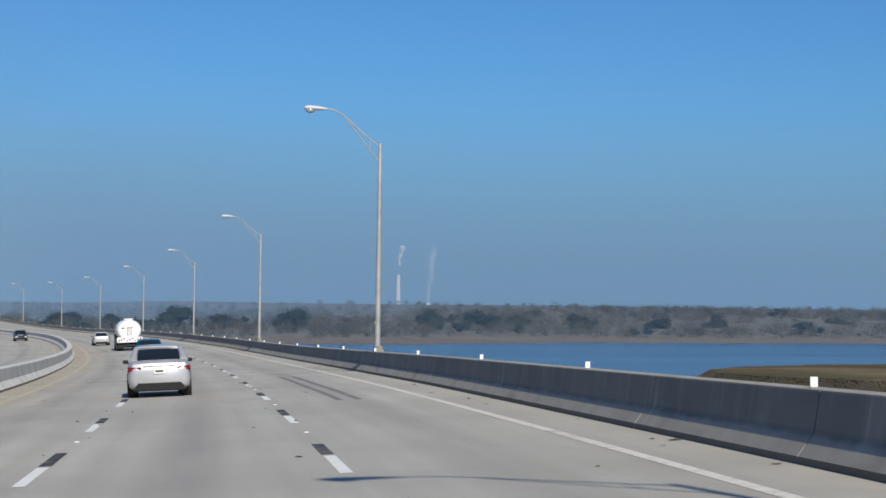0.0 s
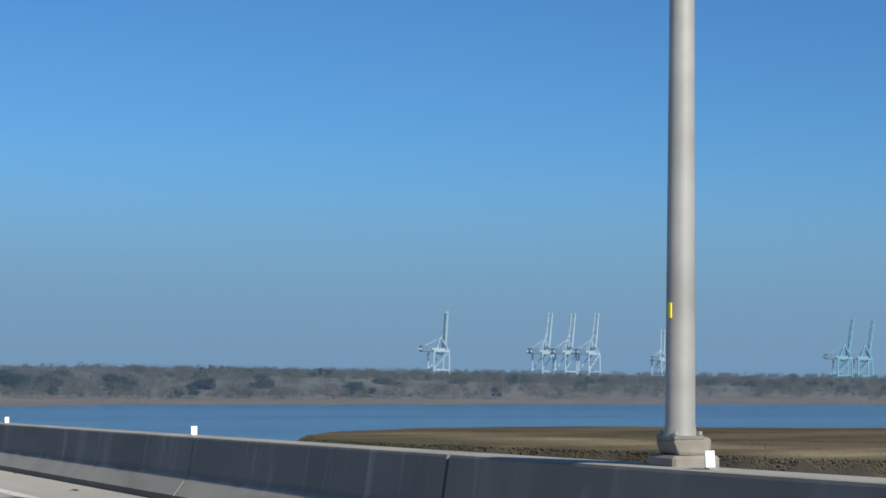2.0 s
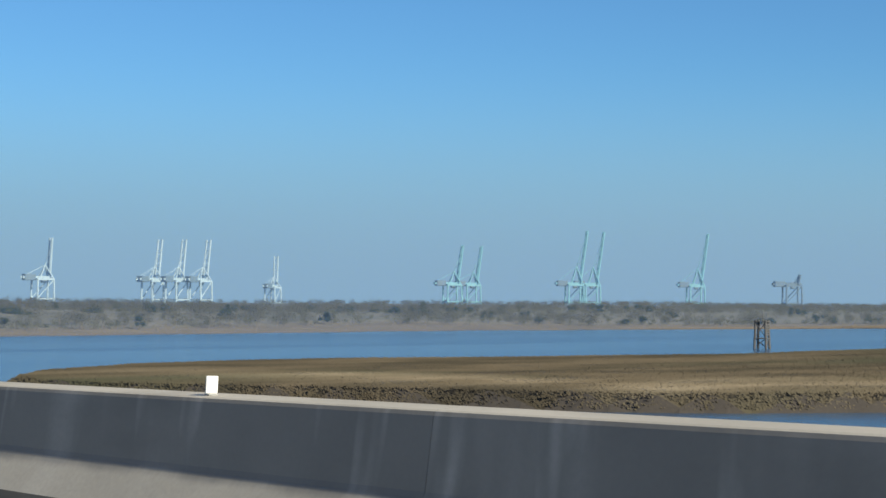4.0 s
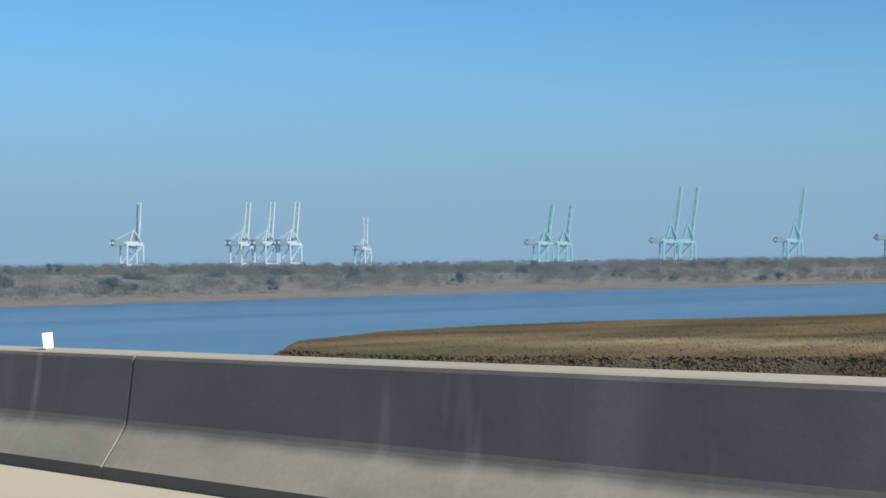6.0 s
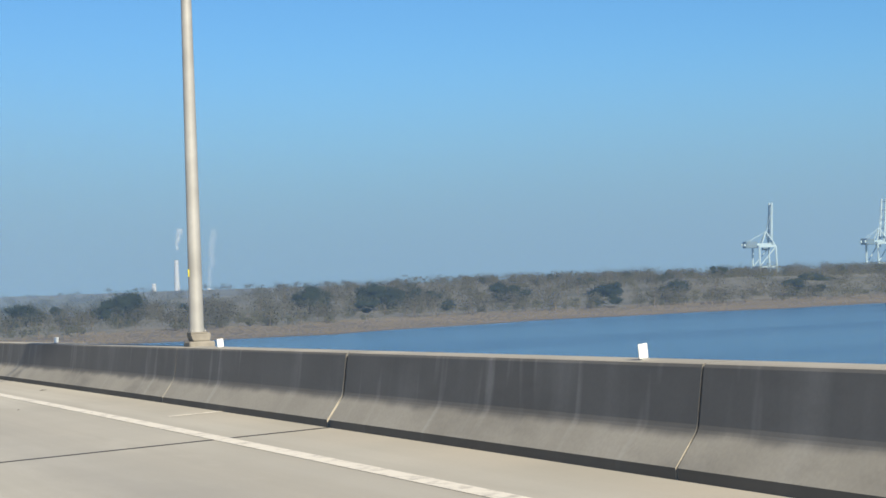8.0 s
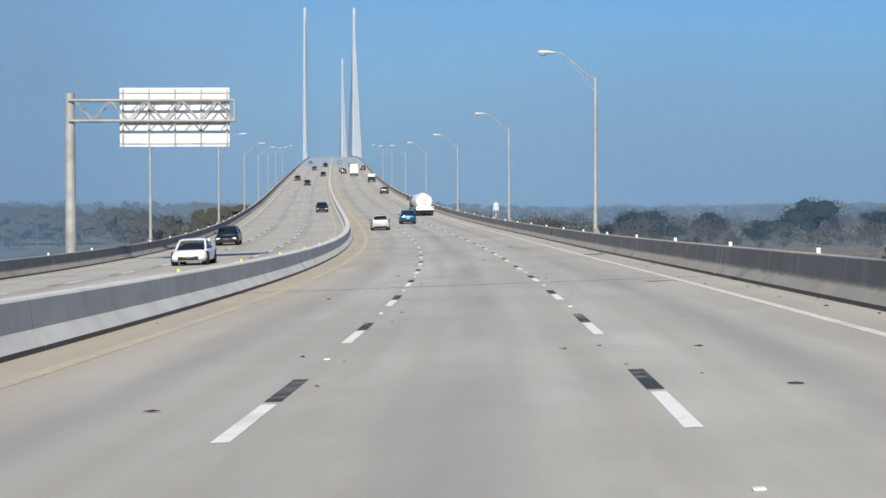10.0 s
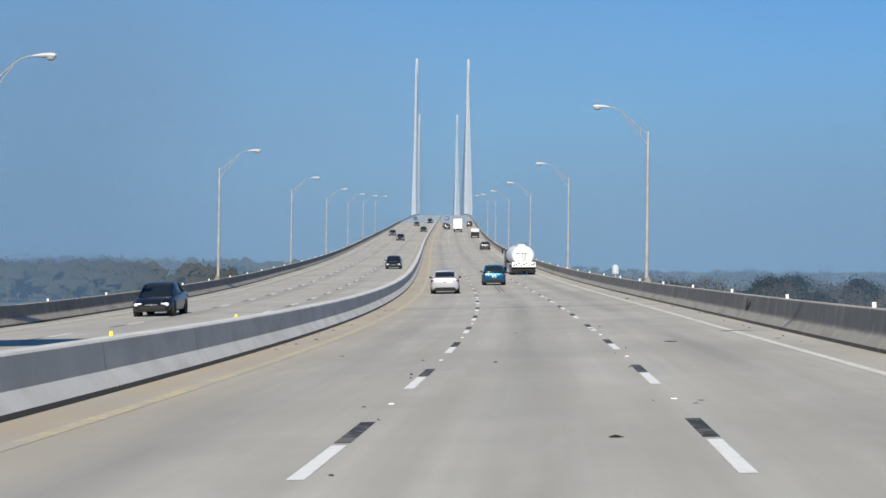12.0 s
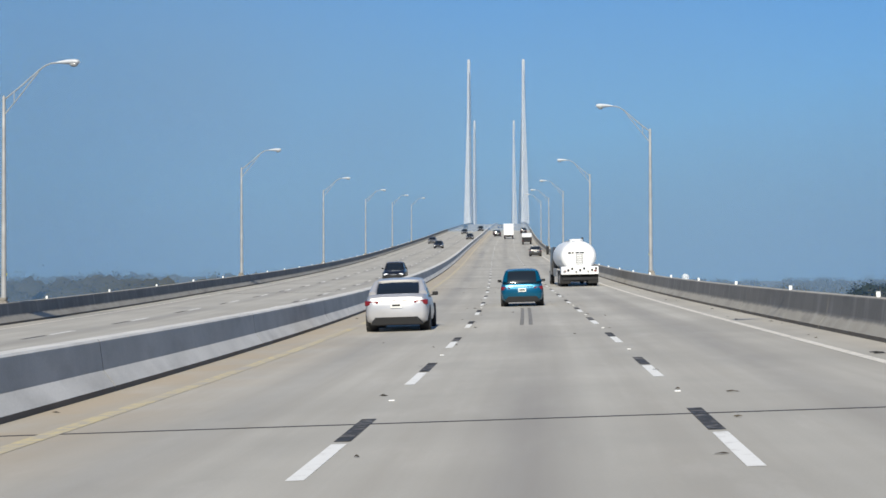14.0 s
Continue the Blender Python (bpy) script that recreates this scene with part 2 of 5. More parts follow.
BLUE = car_paint("teal_blue_paint", (0.002, 0.10, 0.185), 0.5, 0.24)
BLACK = car_paint("black_paint", (0.012, 0.012, 0.015), 0.2)
GREY = car_paint("grey_paint", (0.09, 0.088, 0.088))
WHITECAR = car_paint("white_paint", (0.78, 0.78, 0.77), 0.0)
GLASS_DARK = Mat("car_glass", 0.06, 0, (0.012, 0.016, 0.02)).m
RUBBER = plain("tyre_rubber", (0.022, 0.022, 0.022), 0.85)
RIM = plain("wheel_rim", (0.45, 0.45, 0.46), 0.35, 0.8)
TRIM = plain("black_plastic", (0.012, 0.012, 0.013), 0.8)
RED_LAMP = Mat("red_lamp_lens", 0.2, 0, (0.14, 0.008, 0.014)).m
CLEAR_LAMP = Mat("clear_lamp_lens", 0.12, 0.1, (0.75, 0.76, 0.78)).m
PLATE = plain("number_plate", (0.72, 0.72, 0.68), 0.5)
HAZE = bpy.data.materials.new("horizon_haze")
HAZE.use_nodes = True
# chimney concrete with a blue-grey tint that stands for distance haze
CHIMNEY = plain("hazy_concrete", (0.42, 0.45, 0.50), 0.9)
CHROME = Mat("chrome", 0.12, 1.0, (0.75, 0.75, 0.76)).m
STEAM = Mat("steam", 1.0, 0, (0.85, 0.86, 0.88)).m
STEAM_MIST = Mat("thin_steam", 1.0, 0, (0.80, 0.81, 0.85)).m
for mist, alpha in ((STEAM, 0.16), (STEAM_MIST, 0.05)):
    mist.node_tree.nodes["Principled BSDF"].inputs["Alpha"].default_value = alpha

# horizon haze painted as a glow: thick at the ground, gone higher up
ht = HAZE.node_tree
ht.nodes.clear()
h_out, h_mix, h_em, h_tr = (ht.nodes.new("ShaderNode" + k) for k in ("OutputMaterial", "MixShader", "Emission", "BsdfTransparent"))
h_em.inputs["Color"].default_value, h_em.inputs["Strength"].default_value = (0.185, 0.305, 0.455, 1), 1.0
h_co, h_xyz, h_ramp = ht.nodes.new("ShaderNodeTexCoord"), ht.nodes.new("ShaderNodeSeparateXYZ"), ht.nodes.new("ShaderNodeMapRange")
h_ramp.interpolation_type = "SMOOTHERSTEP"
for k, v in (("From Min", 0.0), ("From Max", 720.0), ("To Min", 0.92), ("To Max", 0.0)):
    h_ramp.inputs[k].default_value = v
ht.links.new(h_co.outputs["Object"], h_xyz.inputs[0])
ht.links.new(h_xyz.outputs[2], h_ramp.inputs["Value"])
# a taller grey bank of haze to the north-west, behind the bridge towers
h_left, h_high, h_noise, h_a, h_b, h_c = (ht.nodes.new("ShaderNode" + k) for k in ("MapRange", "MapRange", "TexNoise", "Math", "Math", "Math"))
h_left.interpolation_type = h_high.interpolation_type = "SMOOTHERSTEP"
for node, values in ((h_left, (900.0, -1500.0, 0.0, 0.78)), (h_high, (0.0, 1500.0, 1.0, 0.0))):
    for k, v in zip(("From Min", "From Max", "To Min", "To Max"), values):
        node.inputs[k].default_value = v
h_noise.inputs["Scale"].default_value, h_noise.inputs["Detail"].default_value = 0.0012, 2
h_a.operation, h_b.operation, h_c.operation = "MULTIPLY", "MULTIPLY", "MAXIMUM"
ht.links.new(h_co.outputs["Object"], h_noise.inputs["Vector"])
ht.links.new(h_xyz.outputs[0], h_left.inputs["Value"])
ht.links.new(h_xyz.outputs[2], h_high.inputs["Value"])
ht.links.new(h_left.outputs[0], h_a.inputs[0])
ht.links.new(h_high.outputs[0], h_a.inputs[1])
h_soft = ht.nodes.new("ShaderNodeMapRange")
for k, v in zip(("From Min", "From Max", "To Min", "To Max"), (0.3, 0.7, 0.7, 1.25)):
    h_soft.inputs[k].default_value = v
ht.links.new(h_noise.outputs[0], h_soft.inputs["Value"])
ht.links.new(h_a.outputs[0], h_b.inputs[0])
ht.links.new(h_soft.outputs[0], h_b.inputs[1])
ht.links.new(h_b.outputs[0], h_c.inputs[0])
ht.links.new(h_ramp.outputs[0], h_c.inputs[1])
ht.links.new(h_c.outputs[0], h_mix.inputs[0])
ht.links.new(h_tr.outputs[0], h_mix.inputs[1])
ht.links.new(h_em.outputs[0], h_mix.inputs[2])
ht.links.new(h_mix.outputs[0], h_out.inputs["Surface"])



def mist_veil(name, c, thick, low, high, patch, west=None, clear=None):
    """Haze imitated by a blue-tinted sheet that the daylight falls on: dense below, thinning out between low and high
    metres, a little patchy; west: from where to where it thickens; clear: an opening at x, from where to where it
    closes.
    """
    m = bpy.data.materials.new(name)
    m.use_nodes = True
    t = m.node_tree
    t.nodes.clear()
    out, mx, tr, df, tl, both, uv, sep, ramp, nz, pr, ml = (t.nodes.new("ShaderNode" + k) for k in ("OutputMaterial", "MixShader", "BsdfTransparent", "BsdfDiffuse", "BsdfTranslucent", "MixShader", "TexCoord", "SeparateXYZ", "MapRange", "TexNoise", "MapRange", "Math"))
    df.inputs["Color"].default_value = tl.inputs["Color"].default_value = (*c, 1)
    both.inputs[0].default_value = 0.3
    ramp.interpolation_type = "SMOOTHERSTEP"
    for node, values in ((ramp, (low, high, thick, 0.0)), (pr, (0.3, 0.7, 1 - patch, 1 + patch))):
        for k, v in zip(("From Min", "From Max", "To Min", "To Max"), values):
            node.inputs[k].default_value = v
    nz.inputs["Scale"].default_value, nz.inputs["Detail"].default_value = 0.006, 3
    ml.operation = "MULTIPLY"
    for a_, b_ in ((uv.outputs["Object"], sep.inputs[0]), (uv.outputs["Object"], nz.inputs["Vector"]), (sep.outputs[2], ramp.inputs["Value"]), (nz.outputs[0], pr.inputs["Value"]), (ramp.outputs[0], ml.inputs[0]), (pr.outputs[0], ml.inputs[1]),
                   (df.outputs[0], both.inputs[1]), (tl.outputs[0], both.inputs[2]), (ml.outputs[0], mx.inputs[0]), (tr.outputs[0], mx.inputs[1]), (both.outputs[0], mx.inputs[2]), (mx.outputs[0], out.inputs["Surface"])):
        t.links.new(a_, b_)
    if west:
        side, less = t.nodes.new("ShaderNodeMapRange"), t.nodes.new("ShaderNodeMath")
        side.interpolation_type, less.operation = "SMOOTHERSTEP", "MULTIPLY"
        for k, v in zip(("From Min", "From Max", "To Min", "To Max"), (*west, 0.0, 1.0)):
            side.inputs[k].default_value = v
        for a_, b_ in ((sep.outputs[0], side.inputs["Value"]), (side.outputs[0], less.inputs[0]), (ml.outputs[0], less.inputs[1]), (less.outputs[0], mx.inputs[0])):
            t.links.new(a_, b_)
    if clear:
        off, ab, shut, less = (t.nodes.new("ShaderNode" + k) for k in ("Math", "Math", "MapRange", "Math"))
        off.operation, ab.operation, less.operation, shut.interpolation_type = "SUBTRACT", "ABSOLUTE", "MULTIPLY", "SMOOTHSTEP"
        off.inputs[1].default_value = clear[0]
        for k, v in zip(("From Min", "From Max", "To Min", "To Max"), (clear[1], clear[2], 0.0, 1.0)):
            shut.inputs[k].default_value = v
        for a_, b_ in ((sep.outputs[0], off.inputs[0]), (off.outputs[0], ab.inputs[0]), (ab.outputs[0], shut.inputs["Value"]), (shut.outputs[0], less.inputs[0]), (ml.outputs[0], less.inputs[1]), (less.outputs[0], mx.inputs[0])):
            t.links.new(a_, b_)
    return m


# sheet tints close to the low sky, so that things behind look hazed
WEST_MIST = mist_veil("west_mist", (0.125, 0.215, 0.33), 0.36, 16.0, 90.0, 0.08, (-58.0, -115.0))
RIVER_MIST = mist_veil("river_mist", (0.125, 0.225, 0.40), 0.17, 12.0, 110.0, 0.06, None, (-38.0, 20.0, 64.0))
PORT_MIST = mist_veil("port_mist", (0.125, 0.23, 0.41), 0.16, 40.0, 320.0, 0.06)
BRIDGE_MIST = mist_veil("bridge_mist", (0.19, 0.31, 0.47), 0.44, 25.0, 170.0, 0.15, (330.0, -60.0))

# ---- mesh helpers ----


def mesh(name, verts, faces, mat, uvs=None, smooth=False):
    me = bpy.data.meshes.new(name)
    me.from_pydata([tuple(v) for v in verts], [], [tuple(f) for f in faces])
    for mt in (mat if isinstance(mat, (list, tuple)) else [mat]):
        me.materials.append(mt)
    if uvs is not None:
        layer = me.uv_layers.new(name="UVMap")
        loops = np.empty(len(me.loops), dtype=np.int32)
        me.loops.foreach_get("vertex_index", loops)
        layer.data.foreach_set("uv", np.asarray(uvs, dtype=np.float32)[loops].ravel())
    if smooth:
        me.polygons.foreach_set("use_smooth", [True] * len(me.polygons))
    me.update()
    return me


def put(name, me, parent=None, label="", m=None):
    ob = new(name, me)
    if parent is not None:
        ob.parent = parent
    if m is not None:
        ob.matrix_basis = m
    if label:
        ob["label"] = label
    return ob


def part(name, bm, mat, parent, label="", smooth=False):
    me = bpy.data.meshes.new(name)
    bm.to_mesh(me)
    bm.free()
    me.materials.append(mat)
    if smooth:
        me.polygons.foreach_set("use_smooth", [True] * len(me.polygons))
        me.set_sharp_from_angle(angle=radians(38))
    return put(name, me, parent, label)


def box(bm, lo, hi, m=None):
    v = [bm.verts.new((x, y, z)) for x in (lo[0], hi[0]) for y in (lo[1], hi[1]) for z in (lo[2], hi[2])]
    for f in ((0, 1, 3, 2), (4, 6, 7, 5), (0, 4, 5, 1), (2, 3, 7, 6), (0, 2, 6, 4), (1, 5, 7, 3)):
        bm.faces.new([v[i] for i in f])
    if m is not None:
        for q in v:
            q.co = m @ q.co
    return v


def bevelled(lo, hi, r, segs=2):
    bm = bmesh.new()
    box(bm, lo, hi)
    bmesh.ops.bevel(bm, geom=list(bm.edges), offset=r, segments=segs, affect="EDGES", profile=0.5)
    return bm


def tube(bm, points, radii, n=8, cap=True):
    """A round tube along points."""
    pts = [Vector(p) for p in points]
    radii = list(radii) if hasattr(radii, "__len__") else [radii] * len(pts)
    rings = []
    for i, p in enumerate(pts):
        d = (pts[min(i + 1, len(pts) - 1)] - pts[max(i - 1, 0)]).normalized()
        u = d.cross(Vector((0, 0, 1)))
        u = u.normalized() if u.length > 0.05 else Vector((1, 0, 0))
        w = d.cross(u)
        rings.append([bm.verts.new(p + (u * math.cos(k * math.tau / n) + w * math.sin(k * math.tau / n)) * radii[i]) for k in range(n)])
    for a_, b_ in zip(rings, rings[1:]):
        for k in range(n):
            bm.faces.new((a_[k], a_[(k + 1) % n], b_[(k + 1) % n], b_[k]))
    if cap:
        bm.faces.new(rings[0][::-1])
        bm.faces.new(rings[-1])
    return bm


def thing(name, label, category, group="", kind="", m=None):
    ob = new(name)
    ob.empty_display_size = 0.3
    if m is not None:
        ob.matrix_basis = m
    return tagged(ob, label, category, group, kind)


# ---- the line of the road: metres s along the camera's lane, o to the right of it, h up ----
KNOTS = [-60, 0, 50, 100, 150, 200, 250, 300, 350, 420, 520, 700, 900, 1100, 1300, 1430, 1600, 1800, 2300]
BEND = [-0.00028, -0.000414, -0.000545, -0.000582, -0.00072, -0.000671, -0.000402, -0.000622, -0.000595, -0.000616, -0.000054, 0.00008, 0.000002, 0.000004, -0.00010, 0, 0, 0, 0]
GRADE = [-0.0243, -0.022735, -0.021668, -0.018548, -0.012371, -0.00987, -0.012453, -0.014691, -0.009523, 0.002902, 0.018861, 0.036318, 0.043097, 0.040835, 0.033473, 0.022, 0.004, -0.018, -0.04]
BANK = [0.036, 0.0375, 0.050754, 0.048203, 0.054491, 0.042413, 0.0359, 0.033152, 0.035291, 0.035468, 0.017714, 0.014017, 0.00908, 0.009146, 0.009594, 0.01, 0.01, 0.01, 0.01]
GS = np.arange(-60.0, 2301.0, 1.0)
HEAD = np.cumsum(np.interp(GS, KNOTS, BEND))
HEAD += 0.11566809 - np.interp(0, GS, HEAD)
GX, GY = np.cumsum(np.sin(HEAD)), np.cumsum(np.cos(HEAD))
GX -= np.interp(0, GS, GX)
GY -= np.interp(0, GS, GY)
GZ = np.cumsum(np.interp(GS, KNOTS, GRADE))
GZ += 14.811 - np.interp(0, GS, GZ)
TILT = np.interp(GS, KNOTS, BANK)


def road_at(s, o, h):
    s, o = np.asarray(s, float), np.asarray(o, float)
    p = np.interp(s, GS, HEAD)
    return np.stack(np.broadcast_arrays(np.interp(s, GS, GX) + o * np.cos(p), np.interp(s, GS, GY) - o * np.sin(p), np.interp(s, GS, GZ) + np.interp(s, GS, TILT) * o + h), -1)


def on_road(s, o, h=0.0, turn=0.0):
    """The pose of a thing that stands on the road: its +y along the road."""
    p, q, r = (Vector(road_at(s + d, o, h)) for d in (0.0, 1.0, -1.0))
    f = (q - r).normalized()
    side = (Vector(road_at(s, o + 1, h)) - p).normalized()
    up = side.cross(f).normalized()
    m = Matrix((side, f, up)).transposed().to_4x4()
    m.translation = p
    return m @ pose(0, 0, 0, 0, 0, turn)


def sweep(name, s0, s1, step, profile, mat, closed=True, ends=True, mats=None):
    """The profile (o, h), listed round, swept along the road from s0 to s1; UV is metres along and along the profile."""
    n = max(2, int(math.ceil((s1 - s0) / step)) + 1)
    ss = np.linspace(s0, s1, n)
    pr = list(profile) + ([profile[0]] if closed else [])
    k = len(pr)
    run, u = [0.0], 0.0
    for (a0, b0), (a1, b1) in zip(pr, pr[1:]):
        u += math.hypot(a1 - a0, b1 - b0)
        run.append(u)
    V = np.stack([road_at(ss, o, h) for o, h in pr], 1).reshape(-1, 3)
    UV = np.stack([np.repeat(ss, k), np.tile(run, n)], 1)
    F, MI = [], []
    for i in range(n - 1):
        for j in range(k - 1):
            F.append((i * k + j, i * k + j + 1, (i + 1) * k + j + 1, (i + 1) * k + j))
            MI.append(mats[j] if mats else 0)
    if ends and closed:
        F.append(tuple(range(k - 2, -1, -1)))
        F.append(tuple((n - 1) * k + j for j in range(k - 1)))
        MI += [0, 0]
    me = mesh(name, V, F, mat, UV)
    me.polygons.foreach_set("material_index", MI)
    return me

# ---- ground, water ----
SHORE = [(-5000, 560), (-700, 600), (-300, 630), (60, 642), (100, 660), (150, 668), (185, 690), (240, 715), (320, 728), (420, 745), (630, 775), (900, 735), (1400, 690), (5000, 640)]
MARSH_EDGE = [(140, 346), (144, 364), (158, 382), (188, 398), (220, 404), (250, 403), (290, 390), (345, 381), (420, 388), (600, 396), (1000, 395), (1600, 370), (1600, 60), (900, 105), (420, 165), (300, 203), (240, 230), (212, 245), (192, 256), (181, 271), (172, 291), (158, 312), (144, 332)]


def inside_distance(px, py, poly):
    """Signed distance to a polygon, positive inside."""
    inside, best = np.zeros(px.shape, bool), np.full(px.shape, 1e9)
    for (x0, y0), (x1, y1) in zip(poly, poly[1:] + poly[:1]):
        dx, dy = x1 - x0, y1 - y0
        t = np.clip(((px - x0) * dx + (py - y0) * dy) / (dx * dx + dy * dy), 0, 1)
        best = np.minimum(best, np.hypot(px - x0 - t * dx, py - y0 - t * dy))
        cross = (y0 > py) != (y1 > py)
        with np.errstate(divide="ignore", invalid="ignore"):
            inside ^= cross & (px < (x1 - x0) * (py - y0) / (dy if dy else 1e-9) + x0)
    return np.where(inside, best, -best)


def wobble(x, y, size):
    return np.array([noise.noise(Vector((a / size, b / size, 7.3))) for a, b in zip(x.ravel(), y.ravel())]).reshape(x.shape)


def hill(x, y):
    """Old banked-up ground behind the far shore."""
    along = np.interp(x, [150, 330, 420, 560, 800, 1300], [0.0, 5.0, 7.5, 6.0, 5.0, 7.0])
    return along * np.clip((y - 800) / 90, 0, 1)


def land_height(x, y):
    jag = wobble(x, y, 45.0) * 9 + wobble(x, y, 14.0) * 3
    bank = y - np.interp(x, [q[0] for q in SHORE], [q[1] for q in SHORE]) + jag
    far = np.clip(bank * 0.03, -2.5, 2.2) + np.clip((bank - 250) * 0.004, 0, 3) + hill(x, y)
    near = np.clip((inside_distance(x, y, MARSH_EDGE) + jag * 0.3) * 0.6, -2.5, 2.35)
    south = np.clip((-220 - y) * 0.03, -2.5, 2.0)
    return np.maximum(np.maximum(far, near), south), bank, near


def spaced(lo, a_, b_, hi, fine, coarse):
    return np.concatenate([np.linspace(lo, a_, coarse)[:-1], np.arange(a_, b_, fine), np.linspace(b_, hi, coarse)])


gx, gy = spaced(-4900, -120, 760, 4900, 5.5, 16), spaced(-1500, 180, 900, 4900, 3.6, 14)
X, Y = np.meshgrid(gx, gy)
Z, BANKD, NEARD = land_height(X, Y)
Z = Z + np.where(Z > 0.3, wobble(X, Y, 8.0) * 0.25, 0)
nx = len(gx)
SOUTH_EDGE = MARSH_EDGE[11:] + MARSH_EDGE[:1]


def straw(x, y):
    """How golden the grass is: most near the marsh's southern waterline, in uneven drifts."""
    d = np.full(x.shape, 1e9)
    for (x0, y0), (x1, y1) in zip(SOUTH_EDGE, SOUTH_EDGE[1:]):
        dx, dy = x1 - x0, y1 - y0
        t = np.clip(((x - x0) * dx + (y - y0) * dy) / (dx * dx + dy * dy), 0, 1)
        d = np.minimum(d, np.hypot(x - x0 - t * dx, y - y0 - t * dy))
    return np.clip(1.15 - np.abs(d - 26) / 24 + wobble(x * 0.4, y, 17.0) * 0.8, 0, 1) * np.clip((x - 160) / 35, 0.1, 1)


quads = [(j * nx + i, j * nx + i + 1, (j + 1) * nx + i + 1, (j + 1) * nx + i) for j in range(len(gy) - 1) for i in range(nx - 1)]
me = mesh("ground", np.stack([X, Y, Z], -1).reshape(-1, 3), quads, [MARSH, REEDS, FOREST, BED])
zc = Z.ravel()
kind_of = np.where(zc < -0.4, 3, np.where(NEARD.ravel() > -0.4, 0, np.where(BANKD.ravel() < 48, 1, 2)))
me.polygons.foreach_set("material_index", [int(kind_of[q[0]]) for q in quads])
me.attributes.new("gold", "FLOAT", "POINT").data.foreach_set("value", straw(X, Y).ravel().astype(np.float32))
tagged(put("ground", me), "brown tidal marsh and wooded river banks reaching the horizon", "ground", kind="structure")
wq = 4900
me = mesh("water", [(-wq, -1500, 0), (wq, -1500, 0), (wq, wq, 0), (-wq, wq, 0)], [(0, 1, 2, 3)], WATER)
tagged(put("water", me), "calm blue tidal river with small ripples", "river", kind="structure")

# far shell that carries the glowing haze colour
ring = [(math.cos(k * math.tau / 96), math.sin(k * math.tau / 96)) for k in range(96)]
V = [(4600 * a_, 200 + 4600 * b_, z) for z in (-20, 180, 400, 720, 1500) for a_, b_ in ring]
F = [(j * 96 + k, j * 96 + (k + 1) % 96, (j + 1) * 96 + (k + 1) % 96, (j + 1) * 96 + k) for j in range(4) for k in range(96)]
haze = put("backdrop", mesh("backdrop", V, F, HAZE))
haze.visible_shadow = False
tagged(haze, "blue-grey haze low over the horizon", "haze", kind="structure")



def mist(name, label, points, top, mat):
    """A thin upright sheet, added to stand in for haze, along points on the ground."""
    run, u = [0.0], 0.0
    for (x0, y0), (x1, y1) in zip(points, points[1:]):
        u += math.hypot(x1 - x0, y1 - y0)
        run.append(u)
    n = len(points)
    V = [(x, y, z) for z in (-1.0, top) for x, y in points]
    me = mesh(name, V, [(k, k + 1, n + k + 1, n + k) for k in range(n - 1)], mat, [(r, z) for z in (-1.0, top) for r in run])
    ob = tagged(put(name, me), label, "haze", kind="structure")
    ob.visible_shadow = False


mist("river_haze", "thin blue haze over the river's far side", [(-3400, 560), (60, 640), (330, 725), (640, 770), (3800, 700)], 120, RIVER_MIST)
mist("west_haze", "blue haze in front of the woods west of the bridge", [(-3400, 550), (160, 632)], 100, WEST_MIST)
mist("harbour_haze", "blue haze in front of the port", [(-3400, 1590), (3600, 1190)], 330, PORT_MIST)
# ---- bridge deck ----
JOINTS = [-18.4, 70.6, 161.6] + [251.2 + 89.2 * k for k in range(0, 23)]


def deck_slab(s0, s1, o0, o1, parent):
    n = max(2, int((s1 - s0) / (2.5 if s0 < 600 else 8)) + 2)
    ss = np.linspace(s0, s1, n)
    os_ = np.linspace(o0, o1, 7)
    V, UV = [], []
    for h in (0.0, -0.45):
        for o in os_:
            V.append(road_at(ss, o, h))
            UV.append(np.stack([ss, np.full(n, o)], 1))
    V, UV, k = np.concatenate(V), np.concatenate(UV), len(os_)
    F = [(j * n + i, j * n + i + 1, (j + 1) * n + i + 1, (j + 1) * n + i) for j in range(k - 1) for i in range(n - 1)]
    b = k * n
    F += [(b + j * n + i, b + (j + 1) * n + i, b + (j + 1) * n + i + 1, b + j * n + i + 1) for j in range(k - 1) for i in range(n - 1)]
    for j in (0, k - 1):
        F += [(j * n + i, j * n + i + 1, b + j * n + i + 1, b + j * n + i) for i in range(n - 1)]
    for i in (0, n - 1):
        F += [(j * n + i, (j + 1) * n + i, b + (j + 1) * n + i, b + j * n + i) for j in range(k - 1)]
    return put("deck_slab", mesh("deck_slab", V, F, DECK, UV), parent)


ROAD = thing("road", "worn pale concrete bridge roadway with two carriageways", "road", kind="structure")
for s0, s1 in zip(JOINTS, JOINTS[1:]):
    deck_slab(s0 + 0.035, s1 - 0.035, -7.0, 6.6, ROAD)
    deck_slab(s0 + 0.035, s1 - 0.035, -20.5, -7.3, ROAD)
    me = sweep("joint_seal", s0 - 0.05, s0 + 0.05, 1, [(6.3, 0.003), (-20.2, 0.003), (-20.2, -0.06), (6.3, -0.06)], SEAL)
    put("joint_seal", me, ROAD)
